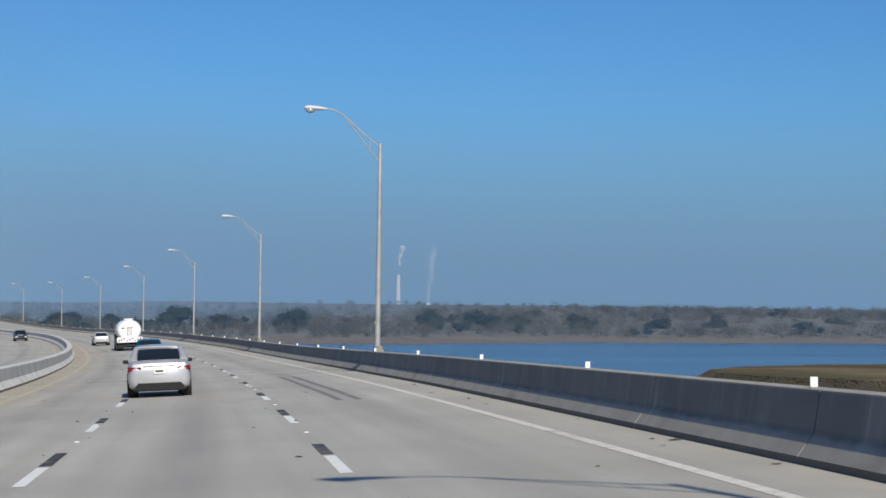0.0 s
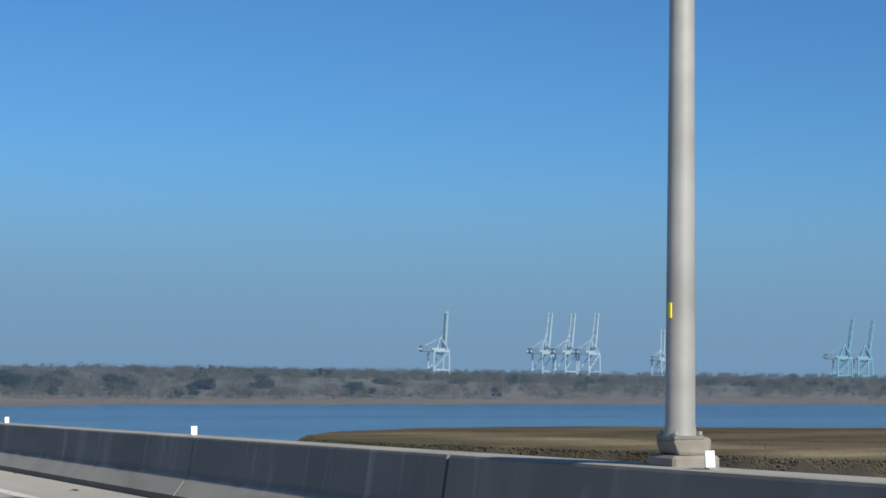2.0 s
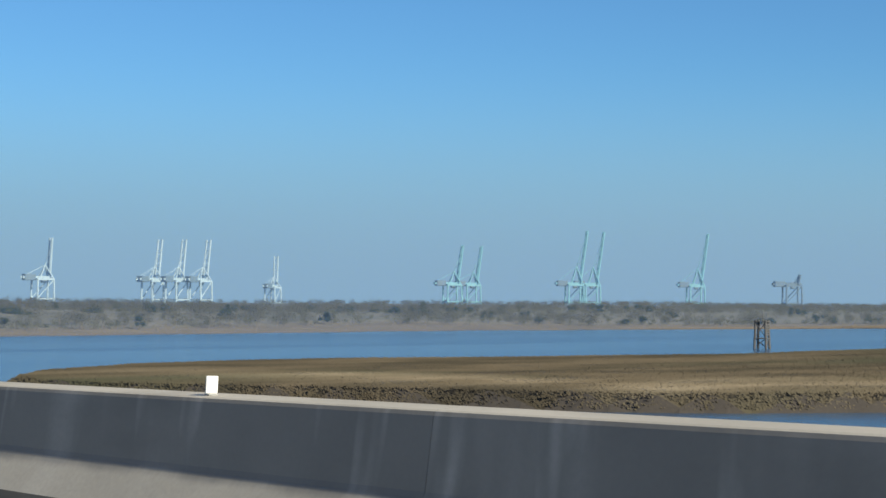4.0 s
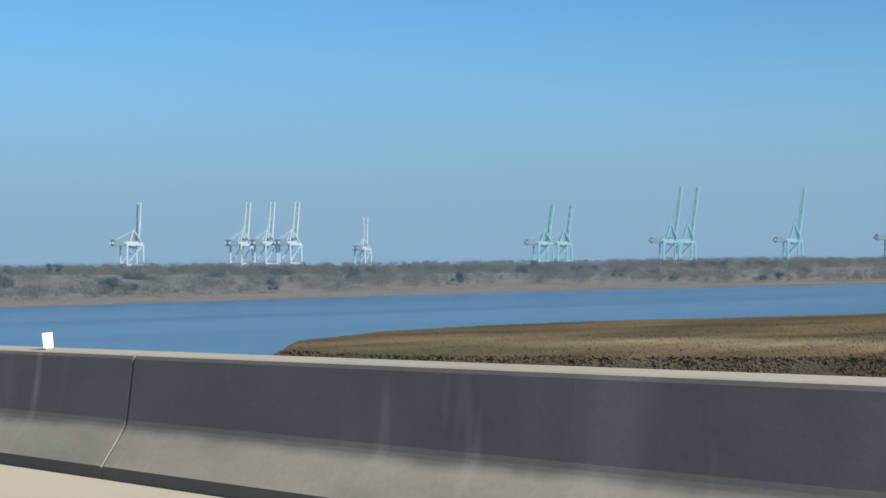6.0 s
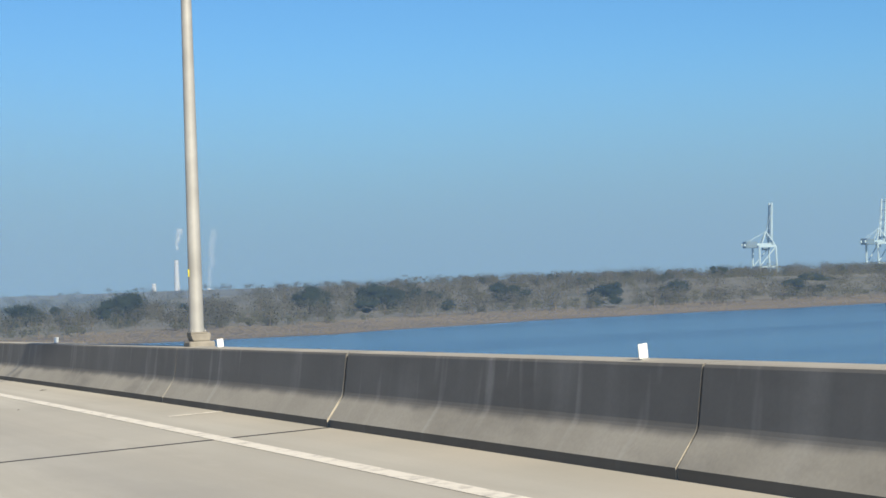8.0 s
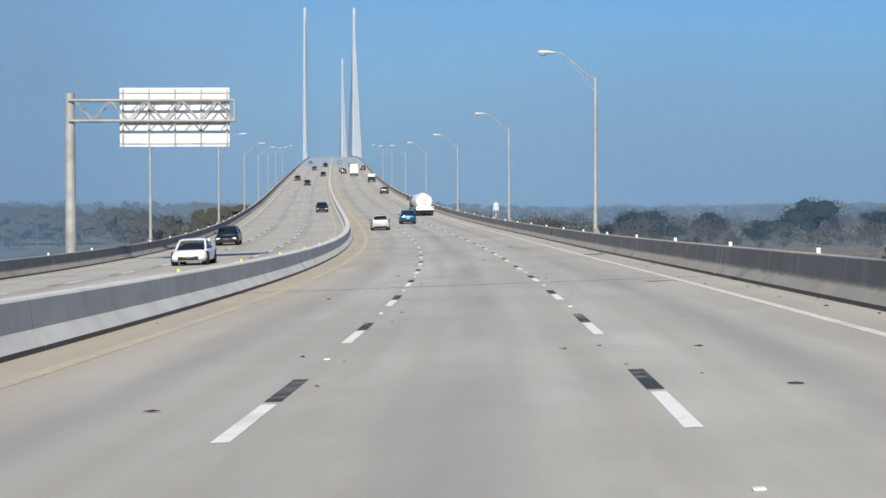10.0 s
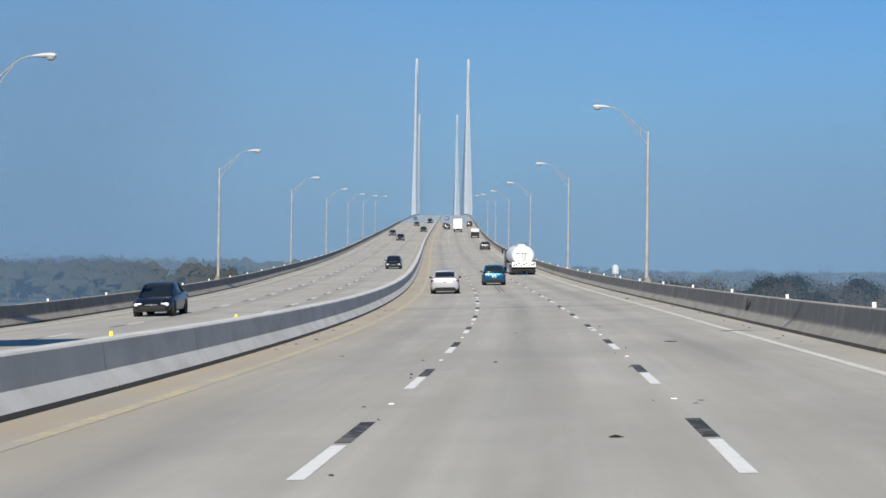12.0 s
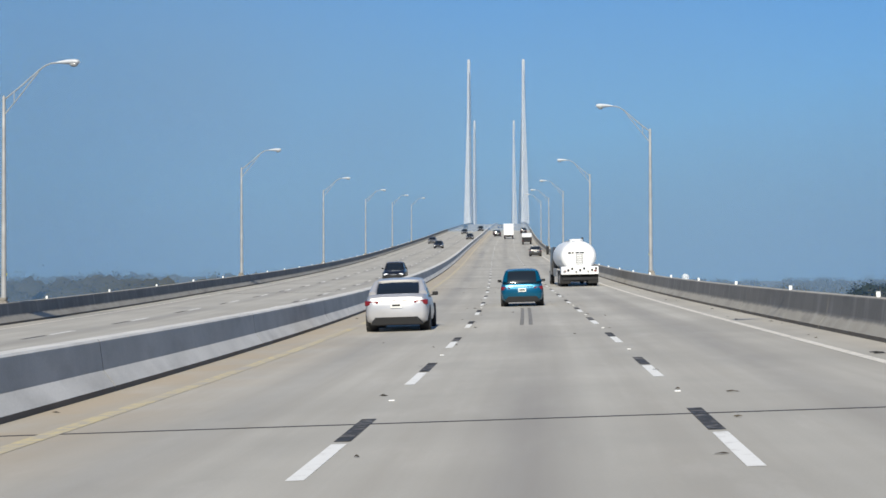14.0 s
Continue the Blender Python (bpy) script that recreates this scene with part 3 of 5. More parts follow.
# girders under the deck
for o in (-18.5, -14, -9.5, -4.5, 0, 4.6):
    put("girder", sweep("girder", -55, 2280, 12, [(o - 0.4, -0.46), (o - 0.4, -2.2), (o + 0.4, -2.2), (o + 0.4, -0.46)], PYLON), ROAD, "concrete girder under the deck")
for k in range(0, 24):
    s0 = JOINTS[k]
    if abs(s0 - 1428) < 50 or abs(s0 - 1824) < 50:
        continue
    for o in (-16.5, -7.0, 3.0):
        top = Vector(road_at(s0, o, -2.15))
        if top.z < 1:
            continue
        bm = bmesh.new()
        tube(bm, [(top.x, top.y, -2.4), (top.x, top.y, top.z)], 1.1, 14)
        part("pier", bm, PYLON, ROAD, "round concrete pier", True)


def strip(s0, s1, o, width, h=0.004):
    a0 = road_at(np.linspace(s0, s1, max(2, int((s1 - s0) / 3) + 1)), o - width / 2, h)
    b0 = road_at(np.linspace(s0, s1, len(a0)), o + width / 2, h)
    n = len(a0)
    return np.concatenate([a0, b0]), [(i, i + 1, n + i + 1, n + i) for i in range(n - 1)]


def painted(name, s0, s1, o, width, mat, label="", h=0.004):
    V, F = strip(s0, s1, o, width, h)
    return put(name, mesh(name, V, F, mat), ROAD, label)


rnd = random.Random(4)
for o in (-2.27, 1.39, -11.85, -15.5):
    left = o < -7
    for n in range(-3, 62 if not left else 60):
        s_far = 23.1 + 11.89 * n + (5.0 if left else 0)
        if s_far > 720 or s_far < -12:
            continue
        if left and s_far < 300:
            continue
        painted("lane_dash", s_far - 3.0, s_far, o, 0.155, WHITE_LINE)
        s_b = s_far + (0.25 if not left else -6.2)
        painted("contrast_dash", s_b, s_b + 2.75 - rnd.random() * 0.5, o, 0.17, BLACK_LINE)
        if rnd.random() < 0.75 and not left:
            bm = bevelled((-0.04, -0.04, 0), (0.04, 0.04, 0.016), 0.006, 1)
            ob = part("road_stud", bm, DELIN, ROAD, "small reflective road stud")
            ob.matrix_basis = on_road(s_b + 5.4, o + 0.02, 0.002)
V, F = [], []
for o in (-2.27, 1.39, -11.85, -15.5):
    for n in range(59, 110):
        s_far = 23.1 + 11.89 * n
        v, f = strip(s_far - 3.0, s_far, o, 0.16)
        F += [tuple(i + sum(len(q) for q in V) for i in g) for g in f]
        V.append(v)
tagged(put("far_lane_dashes", mesh("far_lane_dashes", np.concatenate(V), F, WHITE_LINE), ROAD), kind="stuff")
painted("edge_line", -30, 1500, 5.0, 0.19, EDGE_LINE, "worn white edge line")
painted("edge_line", -30, 1500, -5.76, 0.26, YELLOW_LINE, "worn yellow edge line")
painted("edge_line", -30, 1500, -8.45, 0.15, YELLOW_LINE, "worn yellow edge line")
painted("edge_line", -30, 1500, -19.0, 0.15, EDGE_LINE, "worn white edge line")
# short white tick on the shoulder, rubber left by braking
painted("shoulder_mark", 255.4, 255.6, 5.95, 0.9, EDGE_LINE)
for o0, o1 in ((3.02, 2.95), (3.47, 3.42)):
    for k in range(10):
        s0 = 41.9 + k * 2.45
        painted("skid_mark", s0, s0 + 2.6, o0 + (o1 - o0) * k / 10 + 0.012 * math.sin(k), 0.17, RUBBER_MARK, "dark tyre skid mark", 0.003)
for o0 in (-0.72, -0.46):
    for k in range(12):
        painted("skid_mark", 461 + 1.5 * k, 462.55 + 1.5 * k, o0 + 0.008 * k, 0.12, RUBBER_MARK, "dark tyre skid mark", 0.003)

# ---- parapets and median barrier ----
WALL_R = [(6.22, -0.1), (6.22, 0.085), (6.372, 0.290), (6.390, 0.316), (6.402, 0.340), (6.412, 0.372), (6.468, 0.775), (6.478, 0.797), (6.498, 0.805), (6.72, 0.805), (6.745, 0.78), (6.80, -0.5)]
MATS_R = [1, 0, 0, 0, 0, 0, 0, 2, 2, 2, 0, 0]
MID = -7.30
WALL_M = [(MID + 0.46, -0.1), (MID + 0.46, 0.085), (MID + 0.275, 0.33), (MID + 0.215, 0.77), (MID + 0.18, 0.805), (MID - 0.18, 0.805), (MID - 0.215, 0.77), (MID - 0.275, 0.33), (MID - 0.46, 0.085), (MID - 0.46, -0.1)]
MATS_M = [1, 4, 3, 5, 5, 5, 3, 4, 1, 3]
WALL_L = [(-13.9 - o, h) for o, h in WALL_R]
OPEN_JOINTS = (1, 3, 5, 6, 9, 11)
for title, prof, mats, label in (("parapet", WALL_R, MATS_R, "stained grey concrete bridge parapet with pale streaks"), ("median_barrier", WALL_M, MATS_M, "grey concrete median barrier with its foot darkened for dirt and shade"), ("parapet", WALL_L, MATS_R, "grey concrete parapet of the far carriageway")):
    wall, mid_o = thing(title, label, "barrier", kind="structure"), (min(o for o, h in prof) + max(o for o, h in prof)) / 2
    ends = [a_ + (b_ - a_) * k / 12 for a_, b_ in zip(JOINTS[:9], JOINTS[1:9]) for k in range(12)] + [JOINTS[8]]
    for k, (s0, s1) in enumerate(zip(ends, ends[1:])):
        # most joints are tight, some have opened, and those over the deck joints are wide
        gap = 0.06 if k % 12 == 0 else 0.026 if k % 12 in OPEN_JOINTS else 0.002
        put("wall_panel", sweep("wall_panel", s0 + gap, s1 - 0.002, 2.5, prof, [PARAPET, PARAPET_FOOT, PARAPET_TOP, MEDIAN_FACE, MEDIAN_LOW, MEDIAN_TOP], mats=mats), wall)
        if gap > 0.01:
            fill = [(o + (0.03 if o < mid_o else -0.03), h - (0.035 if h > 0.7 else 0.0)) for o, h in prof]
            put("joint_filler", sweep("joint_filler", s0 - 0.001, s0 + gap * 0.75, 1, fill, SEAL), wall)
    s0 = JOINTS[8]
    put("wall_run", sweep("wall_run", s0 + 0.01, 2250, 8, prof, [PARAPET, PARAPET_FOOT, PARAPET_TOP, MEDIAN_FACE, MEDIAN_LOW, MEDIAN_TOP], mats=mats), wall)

# black tar splash on the parapet
scar = thing("tar_splash", "black tar splash stuck on the concrete parapet", "stain")
rnd = random.Random(12)
for a0, a1, h0, h1 in ((0.0, 0.55, 0.62, 0.36), (0.35, 0.95, 0.30, 0.42), (0.5, 0.9, 0.40, 0.66)):
    V, F, n = [], [], 9
    for k in range(n):
        u = k / (n - 1)
        h = h0 + (h1 - h0) * u
        for e_ in (-1, 1):
            w = e_ * (0.05 + 0.05 * rnd.random())
            V.append(road_at(405.4 + a0 + (a1 - a0) * u, 6.40 + max(0.0, h + w - 0.36) * 0.14 - 0.006, h + w))
    F = [(2 * k, 2 * k + 1, 2 * k + 3, 2 * k + 2) for k in range(n - 1)]
    put("smear", mesh("smear", V, F, RUBBER), scar)

# delineators on the walls
rnd = random.Random(3)


def delineator(s, o, mat, label, size=(0.085, 0.125), name="delineator"):
    ob = thing(name, label, "delineator", "delineators on the parapet")
    w, h = size
    bm = bevelled((-w / 2, -0.008, 0.012), (w / 2, 0.008, h), 0.004, 1)
    part("plate", bm, mat, ob)
    bm = bevelled((-w * 0.42, -0.03, 0), (w * 0.42, 0.03, 0.012), 0.003, 1)
    part("foot", bm, GALV, ob)
    ob.matrix_basis = on_road(s, o, 0.805) @ pose(0, 0, 0, rnd.uniform(-5, 5), rnd.uniform(-6, 6), rnd.uniform(-12, 12))
    return ob


for n in range(-1, 58):
    delineator(19.18 + 11.874 * n, 6.575, DELIN, "small white reflector plate standing on the concrete parapet")
for n in range(0, 36):
    delineator(378 + 11.7 * n, -20.47, DELIN, "small white reflector plate on the far carriageway's parapet")
for s in (332.6, 344.3, 356.3, 368.0, 379.0, 391.2):
    delineator(s, MID, DELIN_Y, "small yellow reflector plate on the concrete median barrier", (0.06, 0.09))

# ---- lamp posts ----
POLES_R = [3.0, 67.3, 131.73, 195.79, 258.47, 322.14, 382.6, 444.55, 507.29] + [507.29 + 62.3 * k for k in range(1, 5)]
POLES_L = [352.0, 414.6, 477.58, 540.06] + [540.06 + 62.3 * k for k in range(1, 5)]


def street_lamp():
    ob = thing("street_lamp", "tall tapered galvanised street lamp on the bridge parapet", "street lamp", "street lamps along the parapets")
    # low plinth across the wall, a rougher block behind and the collar that takes the pole
    bm = bevelled((-0.16, -0.165, -0.60), (0.24, 0.185, 0.075), 0.02, 1)
    for v in bm.verts:
        v.co += Vector((noise.noise(v.co * 9), noise.noise(v.co * 7 + Vector((3, 1, 5))), 0)) * 0.012
        if v.co.z < 0:
            v.co.x = max(v.co.x, -0.14)
    part("pedestal", bm, PEDESTAL, ob, "chipped concrete pedestal")
    bm = bevelled((-0.115, -0.125, 0.07), (0.19, 0.14, 0.20), 0.03, 2)
    for v in bm.verts:
        v.co += Vector((noise.noise(v.co * 8), noise.noise(v.co * 6 + Vector((2, 7, 5))), noise.noise(v.co * 7) * 0.6)) * 0.025
    part("grout_block", bm, PEDESTAL, ob, "rough concrete block round the pole's foot")
    part("base_plate", bevelled((-0.125, -0.125, 0.185), (0.125, 0.125, 0.215), 0.006, 1), PEDESTAL, ob)
    for x in (-0.10, 0.10):
        for y in (-0.10, 0.10):
            bm = bmesh.new()
            tube(bm, [(x, y, 0.22), (x, y, 0.245)], 0.018, 6)
            part("bolt", bm, GALV, ob)
    bm = bmesh.new()
    tube(bm, [(0, 0, 0.19), (0, 0, 0.30), (0, 0, 4), (0, 0, 7.95), (0, 0, 8.02)], [0.125, 0.108, 0.088, 0.062, 0.03], 14)
    part("pole", bm, GALV, ob, "", True)
    arc = [(0, 0, 7.85), (-0.75, 0, 8.45), (-1.35, 0, 8.98), (-1.62, 0, 9.17), (-1.85, 0, 9.26), (-2.15, 0, 9.28)]
    bm = bmesh.new()
    tube(bm, arc, 0.028, 8)
    part("arm", bm, GALV, ob, "", True)
    bm = bmesh.new()
    tube(bm, [(0, 0, 7.25), (-0.6, 0, 7.98), (-1.35, 0, 8.93)], 0.022, 8)
    part("brace", bm, GALV, ob, "", True)
    bm = bmesh.new()
    tube(bm, [(-0.40, 0, 7.74), (-0.40, 0, 8.17)], 0.016, 6)
    part("strut", bm, GALV, ob)
    head = bmesh.new()
    tube(head, [(-2.05, 0, 9.29), (-2.2, 0, 9.30), (-2.45, 0, 9.32), (-2.75, 0, 9.33), (-2.9, 0, 9.31), (-2.97, 0, 9.28)], [0.05, 0.09, 0.15, 0.17, 0.14, 0.03], 12)
    for v in head.verts:
        v.co.z = 9.28 + (v.co.z - 9.28) * 0.62
    head = part("lamp_head", head, ALU_WHITE, ob, "pale cobra-head lantern", True)
    bm = bmesh.new()
    bmesh.ops.create_uvsphere(bm, u_segments=12, v_segments=6, radius=0.15, matrix=Matrix.Translation((-2.72, 0, 9.22)) @ Matrix.Diagonal((1.2, 0.9, 0.75, 1)))
    part("lens", bm, LENS, head, "", True)
    part("tag", bevelled((-0.112, -0.045, 1.04), (-0.099, -0.010, 1.15), 0.003, 1), DELIN_Y, ob, "yellow identification tag")
    return ob


lamp = street_lamp()
lamp.matrix_basis = on_road(POLES_R[0], 6.73, 0.80)
for s in POLES_R[1:]:
    m = on_road(s, 6.73, 0.80)
    flat = Matrix.Translation(m.translation) @ Matrix.Rotation(-np.interp(s, GS, HEAD), 4, "Z")
    copy_thing(lamp, flat)
lamp.matrix_basis = Matrix.Translation(on_road(POLES_R[0], 6.73, 0.80).translation) @ Matrix.Rotation(-np.interp(POLES_R[0], GS, HEAD), 4, "Z")
for s in POLES_L:
    m = on_road(s, -20.63, 0.80)
    copy_thing(lamp, Matrix.Translation(m.translation) @ Matrix.Rotation(math.pi - np.interp(s, GS, HEAD), 4, "Z"))

# ---- cable-stayed bridge towers ----


def bridge_tower(s):
    m = on_road(s, MID + 0.2, 0)
    ob = thing("bridge_tower", "tall pale concrete bridge tower with fans of stay cables", "bridge tower", "towers of the cable-stayed bridge")
    ob.matrix_basis = Matrix.Translation(m.translation) @ Matrix.Rotation(-np.interp(s, GS, HEAD), 4, "Z")
    z0, inv = m.translation.z, ob.matrix_basis.inverted()
    for side in (-1, 1):
        bm = bmesh.new()
        vs = []
        for z, wx, wy in ((-z0 - 2, 2.6, 4.6), (0, 1.7, 3.4), (60, 1.15, 2.5), (96, 0.8, 2.0)):
            vs.append([bm.verts.new((side * 15.8 + dx * wx, dy * wy, z)) for dx, dy in ((-1, -1), (1, -1), (1, 1), (-1, 1))])
        for a_, b_ in zip(vs, vs[1:]):
            for k in range(4):
                bm.faces.new((a_[k], a_[(k + 1) % 4], b_[(k + 1) % 4], b_[k]))
        bm.faces.new(vs[-1])
        bmesh.ops.bevel(bm, geom=list(bm.edges), offset=0.25, segments=1, affect="EDGES")
        part("leg", bm, TOWER, ob, "tapered concrete leg")
        for k in range(1, 20):
            for way in (-1, 1):
                d = way * (8 + k * 9.6)
                foot = inv @ Vector(road_at(s + d, MID + 0.2 + side * 15.3, 0.3))
                bm = bmesh.new()
                tube(bm, [(side * 15.8, way * 1.8, 10 + k * 4.3), foot], 0.16, 5)
                part("stay_cable", bm, TOWER, ob)
    bm = bmesh.new()
    box(bm, (-15, -2, -7), (15, 2, -3))
    part("crossbeam", bm, TOWER, ob)


bridge_tower(1428)
bridge_tower(1824)
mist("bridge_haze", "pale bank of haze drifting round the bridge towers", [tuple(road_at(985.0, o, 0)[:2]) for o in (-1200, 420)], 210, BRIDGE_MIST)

# ---- sign gantry over the far carriageway ----


def sign_gantry():
    ob = thing("sign_gantry", "overhead road sign on a galvanised truss arm, seen from behind", "sign gantry")
    ob.matrix_basis = Matrix.Translation(on_road(388, -21.3, 0.5).translation) @ Matrix.Rotation(-np.interp(388, GS, HEAD), 4, "Z")
    z0 = ob.matrix_basis.translation.z
    zb, zt = 16.44 - z0, 17.55 - z0
    bm = bmesh.new()
    tube(bm, [(0, 0, -1.5), (0, 0, zt + 0.4)], [0.32, 0.26], 16)
    part("mast", bm, GALV, ob, "", True)
    for y in (-0.35, 0.35):
        for z in (zb, zt):
            bm = bmesh.new()
            tube(bm, [(0, y, z), (8.95, y, z)], 0.07, 8)
            part("chord", bm, GALV, ob, "", True)
        for k in range(9):
            x0 = 0.3 + k * 0.96
            bm = bmesh.new()
            tube(bm, [(x0, y, zb if k % 2 else zt), (x0 + 0.96, y, zt if k % 2 else zb)], 0.035, 6)
            part("diagonal", bm, GALV, ob)
            if y < 0:
                for z in (zb, zt):
                    bm = bmesh.new()
                    tube(bm, [(x0, -0.35, z), (x0 + 0.48, 0.35, z)], 0.03, 6)
                    part("diagonal", bm, GALV, ob)
    bm = bmesh.new()
    tube(bm, [(8.95, -0.35, zb - 0.05), (8.95, -0.35, zt + 0.05)], 0.06, 6)
    part("end_post", bm, GALV, ob)
    z_lo, z_hi = 15.05 - z0, 18.27 - z0
    panel = part("sign_panel", bevelled((2.6, 0.55, z_lo), (8.6, 0.60, z_hi), 0.02, 2), SIGNBACK, ob, "pale aluminium back of a large sign")
    for k in range(5):
        x = 2.75 + k * 1.42
        bm = bmesh.new()
        box(bm, (x, 0.42, z_lo + 0.05), (x + 0.08, 0.55, z_hi - 0.05))
        part("rib", bm, GALV, panel)
    for z in (z_lo + 0.15, (z_lo + z_hi) / 2 - 0.35, z_hi - 0.3):
        bm = bmesh.new()
        box(bm, (2.62, 0.50, z), (8.58, 0.549, z + 0.05))
        part("stiffener", bm, GALV, panel)


sign_gantry()

# ---- vehicles: +y is forward, wheels on z = 0 ----


def loft(bm, stations):
    """Closed rings of equal length joined one after another; both ends capped."""
    rings = [[bm.verts.new(p) for p in ring] for ring in stations]
    n = len(rings[0])
    for a_, b_ in zip(rings, rings[1:]):
        for k in range(n):
            bm.faces.new((a_[k], a_[(k + 1) % n], b_[(k + 1) % n], b_[k]))
    bm.faces.new(rings[0][::-1])
    bm.faces.new(rings[-1])
    return rings


def body_ring(y, w, z0, z1, tuck):
    h = z1 - z0
    half = [(w * 0.80, z0), (w * 0.95, z0 + h * 0.10), (w, z0 + h * 0.38), (w * 0.99, z0 + h * 0.62), (w * (1 - tuck), z0 + h * 0.90), (w * (0.92 - tuck), z1), (w * 0.45, z1 + 0.015)]
    return [(x, y, z) for x, z in half] + [(-x, y, z) for x, z in half[::-1]]


def cabin_ring(y, w0, z0, w1, z1):
    half = [(w0, z0), (w0 * 0.3 + w1 * 0.7, z0 * 0.3 + z1 * 0.7), (w1, z1 - 0.03), (w1 * 0.85, z1), (w1 * 0.4, z1 + 0.015)]
    return [(x, y, z) for x, z in half] + [(-x, y, z) for x, z in half[::-1]]


def wheel(parent, x, y, r, w):
    side = 1 if x > 0 else -1
    bm = bmesh.new()
    tube(bm, [(x - w / 2, y, r), (x - w / 2 + 0.03, y, r), (x + w / 2 - 0.03, y, r), (x + w / 2, y, r)], [r * 0.92, r, r, r * 0.92], 20)
    ty = part("wheel", bm, RUBBER, parent, "", True)
    bm = bmesh.new()
    tube(bm, [(x + side * (w / 2 - 0.04), y, r), (x + side * (w / 2 + 0.004), y, r)], [r * 0.64, r * 0.58], 16)
    part("rim", bm, RIM, ty)


def diffuser(W, hl):
    """Dark lower bumper: narrow at the top, spreading to the wheels below."""
    bm = bevelled((-W * 0.84, -hl - 0.035, 0.18), (W * 0.84, -hl + 0.30, 0.43), 0.03, 1)
    for v in bm.verts:
        k = (v.co.z - 0.18) / 0.25
        v.co.x *= 1 - 0.20 * k
        v.co.y += 0.03 * (1 - k) + 0.05 * (abs(v.co.x) / W) ** 2
    return bm


def car(name, label, paint_mat, kind="sedan", lights=False, group="cars on the bridge"):
    ob = thing(name, label, "car", group)
    L, W, H = {"sedan": (4.65, 0.89, 1.46), "hatch": (4.1, 0.86, 1.50), "suv": (4.6, 0.93, 1.70), "coupe": (4.75, 0.92, 1.32)}[kind]
    r = {"suv": 0.36}.get(kind, 0.32)
    belt = H * 0.635 if kind != "suv" else H * 0.60
    hood, deck = belt - 0.12, belt + (0.09 if kind in ("sedan", "coupe") else 0.0)
    hl = L / 2
    bm = bmesh.new()
    loft(bm, [body_ring(-hl, W * 0.80, 0.36, deck - 0.22, 0.05), body_ring(-hl + 0.06, W * 0.90, 0.28, deck - 0.08, 0.04), body_ring(-hl + 0.22, W * 0.965, 0.22, deck, 0.05), body_ring(-hl + 0.75, W, 0.19, deck + 0.01, 0.05),
              body_ring(-hl * 0.3, W, 0.18, belt + 0.02, 0.04), body_ring(hl * 0.25, W, 0.18, belt, 0.04), body_ring(hl * 0.5, W * 0.985, 0.18, hood + 0.04, 0.05), body_ring(hl - 0.45, W * 0.95, 0.20, hood - 0.06, 0.07), body_ring(hl - 0.12, W * 0.86, 0.24, hood - 0.20, 0.08), body_ring(hl, W * 0.70, 0.32, hood - 0.30, 0.08)])
    body = part("body", bm, paint_mat, ob, "", True)
    rear0 = -hl + (0.72 if kind == "sedan" else 0.62 if kind == "coupe" else 0.12)
    rear1 = rear0 + (0.62 if kind in ("sedan", "coupe") else 0.32)
    front0 = hl * 0.52 if kind != "suv" else hl * 0.56
    bm = bmesh.new()
    loft(bm, [cabin_ring(rear0, W * 0.80, deck - 0.02, W * 0.78, deck + 0.01), cabin_ring(rear1, W * 0.90, belt, W * 0.66, H - 0.06), cabin_ring(rear1 + 0.45, W * 0.93, belt, W * 0.69, H - 0.015), cabin_ring(0.15, W * 0.94, belt, W * 0.69, H - 0.015), cabin_ring(front0 - 0.85, W * 0.93, belt, W * 0.65, H - 0.07), cabin_ring(front0, W * 0.84, hood + 0.03, W * 0.80, hood + 0.05)])
    part("window_glass", bm, GLASS_DARK, ob, "dark tinted glass", True)
    bm = bmesh.new()
    loft(bm, [[(x * k, y, z + 0.012) for x, y, z in cabin_ring(yy, W * w0, H - 0.16, W * w1, hh)] for yy, w0, w1, hh, k in ((rear1 - 0.02, 0.715, 0.665, H - 0.06, 1.0), (rear1 + 0.45, 0.745, 0.695, H - 0.013, 1.0), (0.15, 0.745, 0.695, H - 0.013, 1.0), (front0 - 0.83, 0.71, 0.655, H - 0.068, 1.0))])
    part("roof", bm, paint_mat, ob, "", True)
    for x in (-1, 1):
        # roof pillars
        for (y0, z0, y1, z1, w0, w1) in ((rear0 + 0.03, deck, rear1 + 0.03, H - 0.10, 0.79, 0.675), (front0 - 0.02, hood + 0.05, front0 - 0.84, H - 0.10, 0.81, 0.665)):
            bm = bmesh.new()
            tube(bm, [(x * W * w0, y0, z0), (x * W * (w0 + w1) * 0.515, (y0 + y1) / 2, (z0 + z1) / 2), (x * W * w1 * 1.03, y1, z1)], [0.12, 0.095, 0.07] if y0 < 0 else [0.05, 0.055, 0.05], 10)
            part("pillar", bm, paint_mat, ob, "", True)
        bm = bevelled((-0.085, -0.06, -0.055), (0.085, 0.06, 0.055), 0.035, 2)
        box(bm, (-0.17 if x > 0 else 0.05, -0.03, -0.06), (-0.05 if x > 0 else 0.17, 0.03, -0.03))
        ob2 = part("mirror", bm, TRIM, ob, "black door mirror", True)
        ob2.location = (x * (W + 0.045), front0 - 0.45, belt + 0.055)
        bm = bmesh.new()
        box(bm, (x * W * 0.55, -hl - 0.012, deck - 0.29), (x * W * 0.975, -hl + 0.26, deck - 0.14))
        for v in bm.verts:
            if abs(v.co.x) < W * 0.6:
                v.co.z = (v.co.z + deck - 0.19) / 2
            elif v.co.y < -hl + 0.1:
                v.co.y += 0.07
        bmesh.ops.bevel(bm, geom=list(bm.edges), offset=0.02, segments=1, affect="EDGES")
